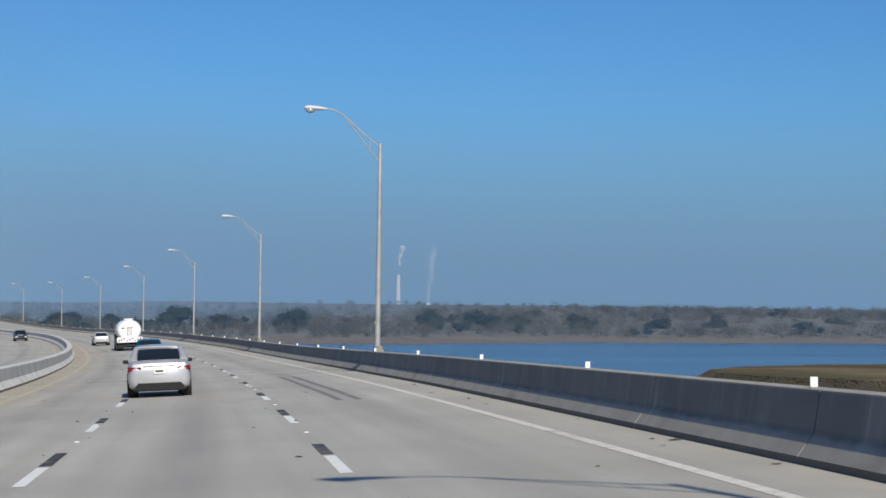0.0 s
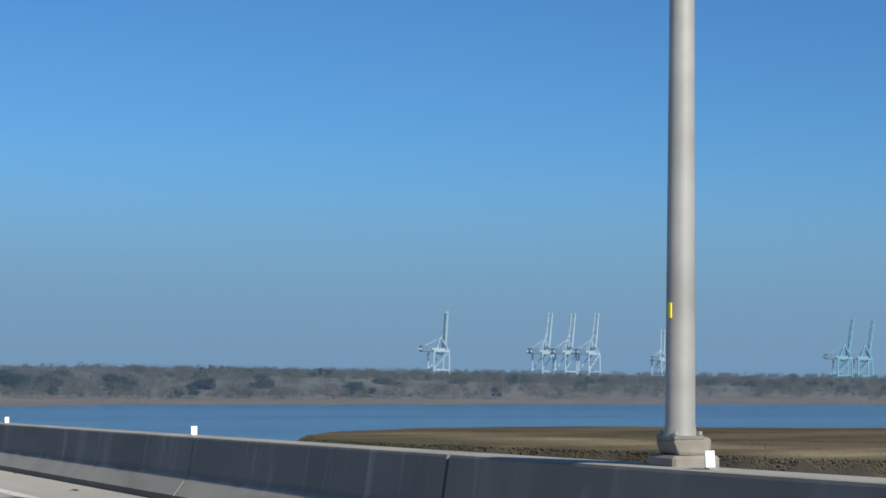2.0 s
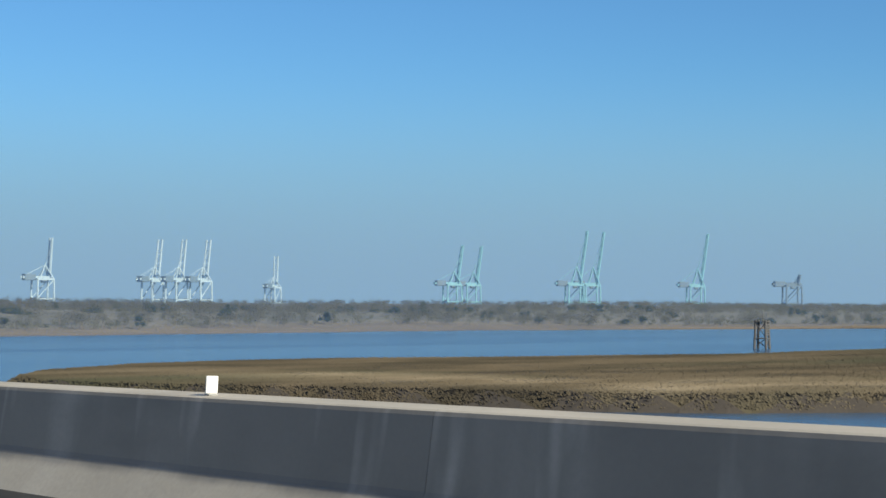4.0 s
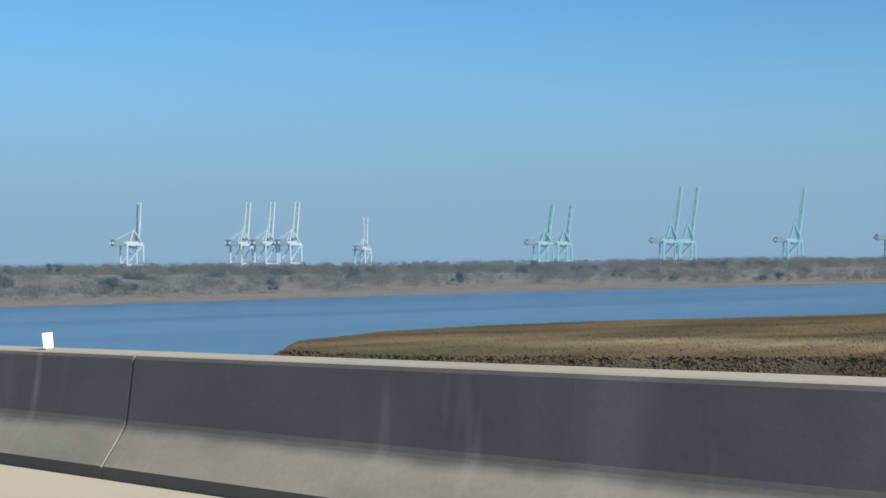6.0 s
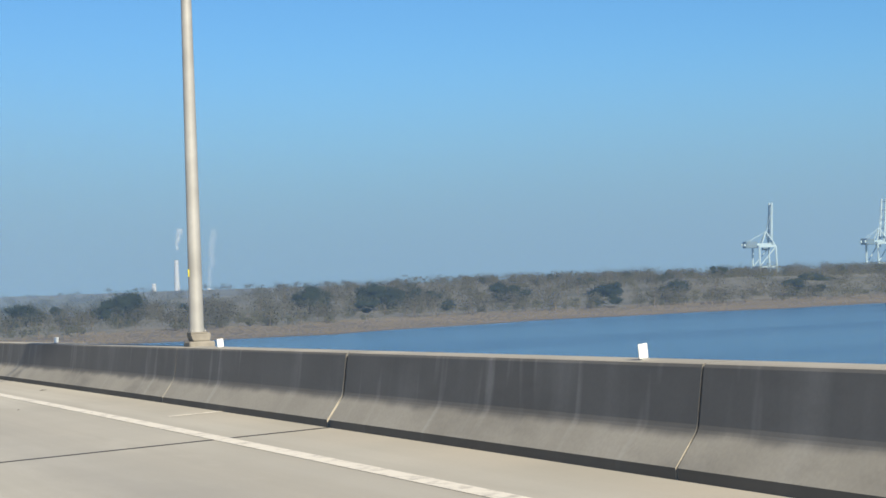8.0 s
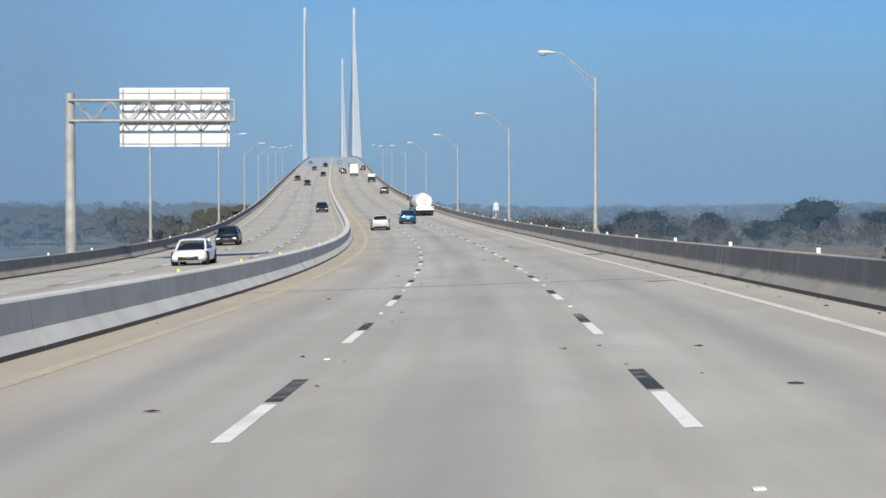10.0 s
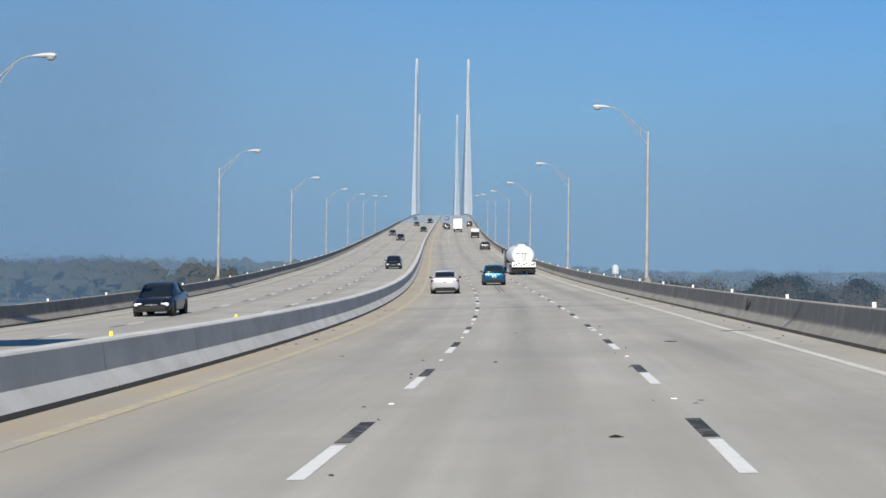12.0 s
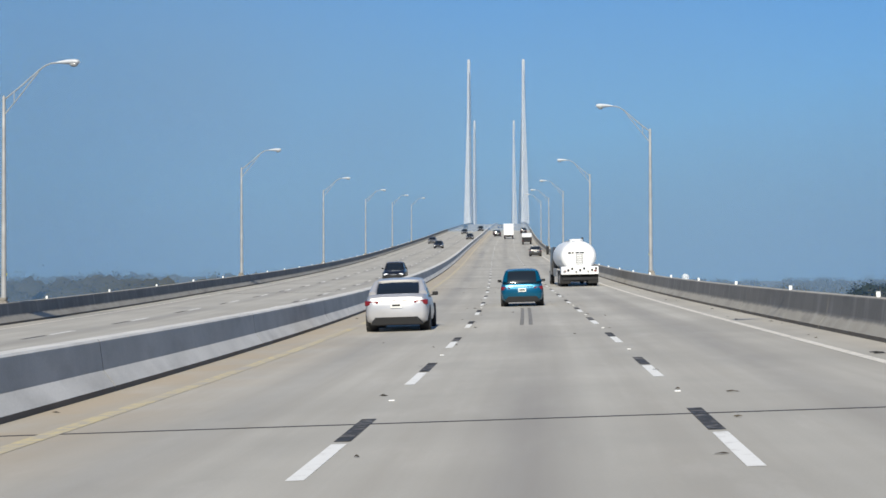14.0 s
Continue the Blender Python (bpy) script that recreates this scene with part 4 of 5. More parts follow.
        part("tail_lamp", bm, RED_LAMP, ob, "red tail lamp")
        bm = bevelled((-0.17, -0.16, -0.07), (0.17, 0.10, 0.07), 0.04, 2)
        hl2 = part("headlamp", bm, CLEAR_LAMP, ob, "clear headlamp", True)
        hl2.location = (x * W * 0.66, hl - 0.13, hood - 0.28)
        for y in (-hl + 0.88, hl - 0.86):
            wheel(ob, x * (W - 0.11), y, r, 0.21)
            bm = bmesh.new()
            tube(bm, [(x * (W - 0.30), y, r + 0.01), (x * (W + 0.004), y, r + 0.01)], r * 1.14, 20)
            part("wheel_arch", bm, TRIM, ob)
    part("rear_bumper", diffuser(W, hl), TRIM, ob, "dark lower bumper")
    part("front_grille", bevelled((-W * 0.58, hl - 0.18, 0.28), (W * 0.58, hl + 0.01, 0.46), 0.04, 2), TRIM, ob)
    part("grille_bar", bevelled((-W * 0.30, hl - 0.03, hood - 0.31), (W * 0.30, hl + 0.02, hood - 0.26), 0.012, 1), CHROME, ob)
    part("badge", bevelled((-0.06, hl + 0.005, hood - 0.325), (0.06, hl + 0.03, hood - 0.245), 0.012, 1), CHROME, ob)
    plate = part("number_plate", bevelled((-0.16, -hl - 0.035, deck - 0.36), (0.16, -hl + 0.03, deck - 0.21), 0.008, 1), PLATE, ob, "pale number plate")
    part("plate_bar", bevelled((-0.11, -hl - 0.041, deck - 0.31), (0.11, -hl - 0.034, deck - 0.26), 0.002, 1), TRIM, plate)
    part("boot_trim", bevelled((-W * 0.50, -hl - 0.012, deck - 0.16), (W * 0.50, -hl + 0.06, deck - 0.13), 0.008, 1), CHROME, ob)
    return ob


c = car("silver_sedan", "silver sedan straddling into the next lane, red tail lamps", SILVER)
c.matrix_basis = on_road(52.0, -1.4, 0, 1.5)
c2 = copy_thing(c, on_road(461.0, -4.15, 0))
c2["label"] = "silver sedan driving in the lane beside the median barrier"
silver_copy = c2
c = car("blue_hatchback", "metallic teal-blue hatchback glinting in the sun", BLUE, "hatch")
c.matrix_basis = on_road(483.0, -0.6, 0)
c2 = copy_thing(c, on_road(108.0, -1.85, 0))
c2["label"] = "metallic teal-blue hatchback driving ahead of a silver sedan"
black = car("black_sedan", "black oncoming sedan on the far carriageway", BLACK, "sedan")
black.matrix_basis = on_road(429.0, -16.4, 0, 180)
copy_thing(black, on_road(247.5, -10.9, 0, 180))
copy_thing(black, on_road(549.0, -9.75, 0, 180))
copy_thing(black, on_road(748.0, -13.1, 0, 180))
copy_thing(black, on_road(846.0, -9.45, 0, 180))
c = car("white_coupe", "low white oncoming coupe on the far carriageway", WHITECAR, "coupe")
c.matrix_basis = on_road(381.5, -13.8, 0, 180)
grey = car("grey_sedan", "grey sedan driving up the bridge", GREY, "sedan")
grey.matrix_basis = on_road(668.0, 4.0, 0)
copy_thing(grey, on_road(905.0, -3.6, 0))
copy_thing(silver_copy, on_road(196.0, -3.3, 0))["label"] = "silver sedan far ahead in the lane beside the median barrier"
copy_thing(grey, on_road(800.0, -16.6, 0, 180))
suv = car("dark_suv", "dark sport utility vehicle far up the bridge", BLACK, "suv")
suv.matrix_basis = on_road(880.0, -2.9, 0)
for s, o, t in ((925, 4.2, 0), (990, 0.2, 0), (1060, -3.9, 0), (930, -13.2, 180), (985, -9.6, 180), (1050, -16.4, 180)):
    copy_thing(suv if s % 2 else grey, on_road(s, o, 0, t))


def tanker():
    ob = thing("tanker_truck", "white tanker truck with a rounded tank and dark cab", "tanker truck")
    # tank: elliptical, rounded ends
    bm = bmesh.new()
    ys, rs = [-4.5, -4.48, -4.35, -4.1, -3.9, 2.1, 2.3, 2.5, 2.55], [0.05, 0.55, 0.95, 1.14, 1.18, 1.18, 1.1, 0.6, 0.05]
    rings = [[(r * math.cos(k * math.tau / 32), y, 1.98 + r * 0.86 * math.sin(k * math.tau / 32)) for k in range(32)] for y, r in zip(ys, rs)]
    loft(bm, rings)
    tank = part("tank", bm, WHITE, ob, "glossy white tank", True)
    for y in (-3.0, -1.0, 1.0):
        bm = bmesh.new()
        tube(bm, [(0, y - 0.04, 1.98), (0, y + 0.04, 1.98)], 1.188, 32)
        for v in bm.verts:
            v.co.z = 1.98 + (v.co.z - 1.98) * 0.86
        part("band", bm, WHITE, tank, "", True)
    bm = bmesh.new()
    tube(bm, [(0, -2.6, 2.92), (0, -2.6, 3.12)], 0.45, 16)
    part("hatch", bm, WHITE, tank)
    part("walkway", bevelled((-0.3, -3.4, 2.97), (0.3, 1.6, 3.02), 0.01, 1), GALV, tank)
    # unreadable lettering on the rear of the tank
    for i, (x0, x1) in enumerate(((-0.72, -0.52), (-0.48, -0.36), (-0.24, 0.02), (0.06, 0.34))):
        part("lettering_bar", bevelled((x0, -4.52, 2.18), (x1, -4.30, 2.27), 0.004, 1), TRIM, tank)
    part("frame_rail", bevelled((-0.45, -4.6, 0.85), (0.45, 5.2, 1.15), 0.03, 1), TRIM, ob)
    rear = part("rear_box", bevelled((-1.22, -4.85, 0.80), (1.22, -4.1, 1.32), 0.04, 2), WHITE, ob, "white rear pump box")
    for k in range(9):
        x = -1.1 + k * 0.26
        part("fitting", bevelled((x, -4.93, 0.92 + 0.1 * (k % 3)), (x + 0.13, -4.84, 1.06 + 0.1 * (k % 3)), 0.015, 1), TRIM if k % 3 else GALV, rear)
    for x in (-1, 1):
        bm = bevelled((x * 1.0 - 0.09, -4.90, 0.98), (x * 1.0 + 0.09, -4.84, 1.08), 0.01, 1)
        part("tail_lamp", bm, RED_LAMP, ob)
        part("mudflap", bevelled((x * 0.92 - 0.34, -4.2, 0.20), (x * 0.92 + 0.34, -4.17, 0.95), 0.01, 1), TRIM, ob)
        part("side_locker", bevelled((x * 1.12 - 0.12, -1.6, 0.62), (x * 1.12 + 0.12, 1.2, 1.15), 0.03, 1), GALV, ob)
        for y in (-3.45, -2.25):
            wheel(ob, x * 0.82, y, 0.5, 0.26)
            wheel(ob, x * 1.10, y, 0.5, 0.26)
        wheel(ob, x * 1.05, 4.7, 0.5, 0.28)
        part("fender", bevelled((x * 0.97 - 0.27, -4.1, 1.03), (x * 0.97 + 0.27, -1.6, 1.10), 0.02, 1), GALV, ob)
        part("mirror", bevelled((x * 1.36 - 0.09, 4.3, 2.1), (x * 1.36 + 0.09, 4.4, 2.7), 0.03, 2), TRIM, ob)
    part("axle_housing", bevelled((-0.7, -4.0, 0.30), (0.7, -1.7, 0.84), 0.05, 1), TRIM, ob)
    part("step_bumper", bevelled((-1.18, -4.95, 0.42), (1.18, -4.8, 0.62), 0.02, 1), TRIM, ob)
    cab = bmesh.new()
    loft(cab, [[(x * w, y, z) for x, z in ((-1, 0.7), (1, 0.7), (1, zt * 0.6), (0.93, zt), (-0.93, zt), (-1, zt * 0.6))] for y, w, zt in ((2.8, 1.2, 2.5), (3.0, 1.22, 2.6), (4.3, 1.2, 2.55), (4.9, 1.05, 1.95), (6.4, 0.95, 1.9), (6.6, 0.85, 1.6))])
    part("cab", cab, GREY, ob, "dark grey cab")
    part("cab_window", bevelled((-0.7, 2.77, 2.1), (0.7, 2.82, 2.6), 0.02, 1), GLASS_DARK, ob)
    bm = bmesh.new()
    tube(bm, [(0.95, 2.7, 1.2), (0.95, 2.7, 3.25)], 0.075, 10)
    part("exhaust_pipe", bm, TRIM, ob, "", True)
    bm = bmesh.new()
    for x in (-0.2, 0.2):
        tube(bm, [(x, -4.62, 1.5), (x, -4.58, 2.1), (x, -4.1, 2.65)], 0.02, 6)
    for k in range(6):
        tube(bm, [(-0.2, -4.6 + 0.01 * k, 1.45 + k * 0.13), (0.2, -4.6 + 0.01 * k, 1.45 + k * 0.13)], 0.014, 6)
    part("ladder", bm, GALV, ob)
    return ob


truck = tanker()
truck.matrix_basis = on_road(522.0, 3.1, 0, 3.0) @ Matrix.Scale(0.93, 4)
copy_thing(truck, on_road(166.0, -1.9, 0))


def box_truck(label, mat, box_mat, w, h, length, open_top=False):
    ob = thing("box_truck" if not open_top else "flatbed_truck", label, "truck")
    part("cargo_box", bevelled((-w, -length, 0.95), (w, 0.6, h), 0.04, 1), box_mat, ob)
    bm = bmesh.new()
    loft(bm, [[(x * ww, y, z) for x, z in ((-1, 0.5), (1, 0.5), (1, zt * 0.6), (0.9, zt), (-0.9, zt), (-1, zt * 0.6))] for y, ww, zt in ((0.7, w * 0.92, 2.3), (1.6, w * 0.92, 2.3), (2.2, w * 0.88, 1.5), (3.0, w * 0.8, 1.3))])
    part("cab", bm, mat, ob)
    part("chassis", bevelled((-w * 0.5, -length - 0.05, 0.5), (w * 0.5, 2.4, 0.93), 0.03, 1), TRIM, ob)
    part("rear_door", bevelled((-w * 0.92, -length - 0.03, 1.05), (w * 0.92, -length + 0.02, h - 0.12), 0.02, 1), box_mat, ob)
    if open_top:
        part("tailgate", bevelled((-w * 1.01, -length - 0.06, 0.62), (w * 1.01, -length - 0.035, 1.5), 0.01, 1), TRIM, ob, "dark tailgate")
    part("bumper", bevelled((-w * 0.9, -length - 0.2, 0.5), (w * 0.9, -length - 0.06, 0.66), 0.02, 1), TRIM, ob)
    for x in (-1, 1):
        part("tail_lamp", bevelled((x * w * 0.8 - 0.08, -length - 0.08, 0.72), (x * w * 0.8 + 0.08, -length - 0.02, 0.85), 0.01, 1), RED_LAMP, ob)
        for y in (-length + 0.9, 2.0):
            wheel(ob, x * (w - 0.2), y, 0.42, 0.3)
    return ob


box_truck("white box truck climbing the bridge", WHITECAR, WHITE, 1.2, 3.7, 5.6).matrix_basis = on_road(848.0, 0.2, 0)
box_truck("small dark truck with a pale grey cargo box", BLACK, ALU_WHITE, 1.0, 2.3, 3.4, True).matrix_basis = on_road(774.0, 4.1, 0)

# ---- harbour cranes ----


def harbour_crane(label, mat, tall, boom_lean):
    """Ship-to-shore crane with its boom raised; +x points to the water side."""
    ob = thing("harbour_crane", label, "crane", "container cranes at the port")
    leg_h, span, gauge = 36.0, 19.0, 16.0
    for x in (-span / 2, span / 2):
        for y in (-gauge / 2, gauge / 2):
            bm = bmesh.new()
            tube(bm, [(x * 1.06, y * 1.1, 0), (x, y, leg_h)], 1.15, 6)
            part("leg", bm, mat, ob)
    for x in (-span / 2, span / 2):
        for z in (14.0, leg_h):
            bm = bmesh.new()
            box(bm, (x - 0.9, -gauge / 2, z - 1.1), (x + 0.9, gauge / 2, z + 1.1))
            part("crossbeam", bm, mat, ob)
    for y in (-gauge / 2, gauge / 2):
        bm = bmesh.new()
        box(bm, (-span / 2, y - 0.8, 13.2), (span / 2, y + 0.8, 15.0))
        part("sill_beam", bm, mat, ob)
    for y in (-3, 3):
        bm = bmesh.new()
        box(bm, (-25, y - 0.7, leg_h + 0.5), (span / 2 + 1, y + 0.7, leg_h + 3.2))
        part("rear_girder", bm, mat, ob)
        hinge = Vector((span / 2 - 2.5, y, leg_h + 2))
        tip = hinge + Vector((math.sin(radians(boom_lean)), 0, math.cos(radians(boom_lean)))) * (tall - leg_h - 2)
        bm = bmesh.new()
        tube(bm, [hinge, tip], [1.35, 1.15], 6)
        part("boom", bm, mat, ob)
    for k in range(5):
        hinge = Vector((span / 2 - 2.5, 0, leg_h + 2))
        p = hinge + Vector((math.sin(radians(boom_lean)), 0, math.cos(radians(boom_lean)))) * (tall - leg_h - 4) * (0.1 + 0.22 * k)
        bm = bmesh.new()
        box(bm, (p.x - 0.5, -3, p.z - 0.6), (p.x + 0.5, 3, p.z + 0.6))
        part("boom_tie", bm, mat, ob)
    apex = (span / 2 - 7, 0, leg_h + (tall - leg_h) * 0.34)
    for p in ((span / 2, -gauge / 2, leg_h), (span / 2, gauge / 2, leg_h), (-4, -3, leg_h + 2), (-4, 3, leg_h + 2)):
        bm = bmesh.new()
        tube(bm, [apex, p], 0.75, 6)
        part("mast_strut", bm, mat, ob)
    # stays of the raised boom, tie rods of the rear girder, braces of the portal
    for y in (-3, 3):
        for frac in (0.45, 0.85):
            q = Vector((span / 2 - 2.5, y, leg_h + 2)) + Vector((math.sin(radians(boom_lean)), 0, math.cos(radians(boom_lean)))) * (tall - leg_h - 2) * frac
            bm = bmesh.new()
            tube(bm, [apex, q], 0.2, 5)
            part("boom_stay", bm, mat, ob)
        bm = bmesh.new()
        tube(bm, [apex, (-23, y, leg_h + 3)], 0.2, 5)
        part("back_stay", bm, mat, ob)
        bm = bmesh.new()
        tube(bm, [(-span / 2, y * 2.6, 15), (span / 2, y * 2.6, leg_h - 1)], 0.6, 5)
        part("portal_brace", bm, mat, ob)
    for y in (-gauge / 2, gauge / 2):
        bm = bmesh.new()
        box(bm, (-span / 2, y - 0.8, leg_h - 1.2), (span / 2, y + 0.8, leg_h + 1.0))
        part("upper_beam", bm, mat, ob)
    for x in (-span / 2, span / 2):
        bm = bmesh.new()
        box(bm, (x * 1.06 - 1.2, -gauge * 0.72, 0), (x * 1.06 + 1.2, gauge * 0.72, 2.4))
        part("bogie", bm, mat, ob)
    part("machine_house", bevelled((-23, -4.5, leg_h - 1.5), (-10, 4.5, leg_h + 5.5), 0.5, 1), CRANE_D, ob, "dark grey machine house")
    part("cabin", bevelled((-2, -2, leg_h - 4), (3, 2, leg_h - 0.6), 0.4, 1), CRANE_D, ob)
    return ob


eye0 = Vector((9.0, 120.0, 0))
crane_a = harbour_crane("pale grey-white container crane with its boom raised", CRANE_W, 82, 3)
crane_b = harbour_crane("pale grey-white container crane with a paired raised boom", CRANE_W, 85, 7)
crane_c = harbour_crane("teal container crane with its boom raised", CRANE_T, 88, 8)
crane_e = harbour_crane("distant dark grey container crane", CRANE_D, 50, 12)
crane_d = harbour_crane("tall teal container crane with its boom raised", CRANE_T, 105, 8)


def crane_pose(x, y, swing, tip_x):
    """Crane whose raised boom tip is over (x, y), its boom side turned to the right as seen from the bridge."""
    d = (Vector((x, y, 0)) - eye0).normalized()
    ang = math.atan2(d.y, d.x) - math.pi / 2 + radians(swing)
    m = Matrix.Rotation(ang, 4, "Z")
    return Matrix.Translation(Vector((x, y, 2.0)) - m.to_3x3() @ Vector((tip_x, 0, 0))) @ m


crane_a.matrix_basis = crane_pose(1012, 1842, 25, 9.3)
crane_b.matrix_basis = crane_pose(1163, 1853, 48, 12.7)
for x, y in ((1181, 1830), (1207, 1818)):
    copy_thing(crane_b, crane_pose(x, y, 48, 12.7))
ob = copy_thing(crane_a, crane_pose(1289, 1794, 62, 9.3) @ Matrix.Scale(0.82, 4))
ob.scale = (0.82, 0.82, 0.82)
crane_c.matrix_basis = crane_pose(1578, 1777, 22, 14)
copy_thing(crane_c, crane_pose(1625, 1790, 22, 14))
crane_e.matrix_basis = crane_pose(1790, 1400, 18, 9.5)
crane_d.matrix_basis = crane_pose(1648, 1622, 16, 16.3)
copy_thing(crane_d, crane_pose(1688, 1630, 16, 16.3))
copy_thing(crane_d, crane_pose(1819, 1566, 18, 16.3))

# ---- channel marker, tanks and buildings ----


def channel_marker():
    ob = thing("channel_marker", "weathered timber channel marker on piles at the marsh edge", "beacon tower")
    for x in (-1.6, 1.6):
        for y in (-1.6, 1.6):
            bm = bmesh.new()
            tube(bm, [(x * 1.25, y * 1.25, -2), (x, y, 9.2)], 0.4, 8)
            part("pile", bm, TIMBER, ob)
    for z in (3.2, 8.6):
        part("platform", bevelled((-2.2, -2.2, z), (2.2, 2.2, z + 0.3), 0.05, 1), TIMBER, ob)
    for s in (-1, 1):
        for z0, z1 in ((0.5, 3.2), (3.5, 8.6)):
            bm = bmesh.new()
            tube(bm, [(-1.9 * s, -1.8, z0), (1.7 * s, -1.7, z1)], 0.14, 6)
            part("brace", bm, TIMBER, ob)
            bm = bmesh.new()
            tube(bm, [(-1.8, -1.9 * s, z0), (-1.7, 1.7 * s, z1)], 0.14, 6)
            part("brace", bm, TIMBER, ob)
    for k in range(5):
        part("slat", bevelled((-1.9, -1.95, 4.3 + 0.8 * k), (1.9, -1.85, 4.7 + 0.8 * k), 0.03, 1), TIMBER, ob)
    bm = bmesh.new()
    tube(bm, [(0.4, 0, 8.9), (0.4, 0, 11.6)], 0.1, 6)
    part("mast", bm, TIMBER, ob)
    ob.matrix_basis = pose(471, 463, 0, 0, 0, 20)


channel_marker()


def water_tank():
    ob = thing("water_tank", "small white water tank on legs among the trees", "water tank")
    bm = bmesh.new()
    tube(bm, [(0, 0, 6.6), (0, 0, 6.9), (0, 0, 10.2), (0, 0, 11.2), (0, 0, 11.5)], [1.3, 2.0, 2.0, 1.2, 0.1], 16)
    part("tank", bm, WHITE, ob, "", True)
    for x in (-1.4, 1.4):
        for y in (-1.4, 1.4):
            bm = bmesh.new()
            tube(bm, [(x * 1.3, y * 1.3, 0), (x, y, 6.8)], 0.16, 6)
            part("leg", bm, GALV, ob)
    bm = bmesh.new()
    tube(bm, [(0, 0, 0), (0, 0, 6.8)], 0.35, 8)
    part("riser", bm, WHITE, ob)
    ob.matrix_basis = pose(-41, 1115, 3.2) @ Matrix.Diagonal((0.75, 0.75, 0.86, 1))


water_tank()


def shed(x, y, z, w, d, h, turn, label):
    ob = thing("warehouse", label, "building", "white sheds on the far bank")
    bm = bmesh.new()
    loft(bm, [[(sx, yy, zz) for sx, zz in ((-w / 2, -3), (w / 2, -3), (w / 2, h * 0.8), (0, h), (-w / 2, h * 0.8))] for yy in (-d / 2, d / 2)])
    part("wall", bm, WHITE, ob)
    for s in (-1, 1):
        bm = bmesh.new()
        loft(bm, [[(0, yy, h + 0.05), (0, yy, h + 0.3), (s * (w / 2 + 0.4), yy, h * 0.8 + 0.2), (s * (w / 2 + 0.4), yy, h * 0.8 - 0.05)] for yy in (-d / 2 - 0.4, d / 2 + 0.4)])
        part("roof", bm, ALU_WHITE, ob, "pale metal roof")
    for k in range(4):
        part("window", bevelled((-w * 0.4 + k * w * 0.22, -d / 2 - 0.08, h * 0.3), (-w * 0.4 + k * w * 0.22 + w * 0.1, -d / 2 + 0.05, h * 0.55), 0.02, 1), GLASS_DARK, ob)
    ob.matrix_basis = pose(x, y, z, 0, 0, turn)


shed(-268, 1180, 3.0, 3.4, 6, 9.6, 15, "small white building above the treetops")
shed(424, 1500, 4.0, 10, 9, 6.8, -10, "long low white building above the treetops")


def far_stack(x, y, h, label):
    ob = thing("chimney", label, "chimney", "power station chimneys")
    bm = bmesh.new()
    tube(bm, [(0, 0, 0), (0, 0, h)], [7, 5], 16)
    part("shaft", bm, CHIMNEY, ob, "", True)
    ob.matrix_basis = pose(x, y, 2)
    return ob


def plume(chimney, z, height, width, drift, mat, label, seed):
    rr = random.Random(seed)
    bm = bmesh.new()
    n = 7
    for k in range(n):
        u = k / (n - 1)
        r = width * (0.5 + 0.7 * u) * rr.uniform(0.8, 1.1)
        bmesh.ops.create_icosphere(bm, subdivisions=3, radius=r, matrix=Matrix.Translation((drift * u + rr.uniform(-1, 1) * width * 0.3, rr.uniform(-1, 1) * width, height * u)) @ Matrix.Diagonal((1, 1, height / n / r * 0.85, 1)))
    for v in bm.verts:
        v.co += v.co.normalized() * noise.noise(v.co / width * 0.8) * width * 0.3
    part("steam_plume", bm, mat, chimney, label, True).location = (0, 0, z)


plume(far_stack(931, 4340, 84, "tall white power station chimney in the haze"), 112, 42, 7, 10, STEAM, "thin white steam plume", 2)
far_stack(880, 4360, 30, "short pale power station chimney in the haze")
plume(far_stack(1008, 4340, 14, "low pale power station chimney under a steam plume"), 12, 130, 9, 14, STEAM_MIST, "faint rising steam plume", 5)

# ---- vegetation ----
ico = bmesh.new()
bmesh.ops.create_icosphere(ico, subdivisions=1, radius=1.0)
ICO_V = np.array([v.co[:] for v in ico.verts])
ICO_F = np.array([[v.index for v in f.verts] for f in ico.faces])
ico.free()


def unit(a_):
    return a_ / np.maximum(np.linalg.norm(a_, axis=1, keepdims=True), 1e-9)


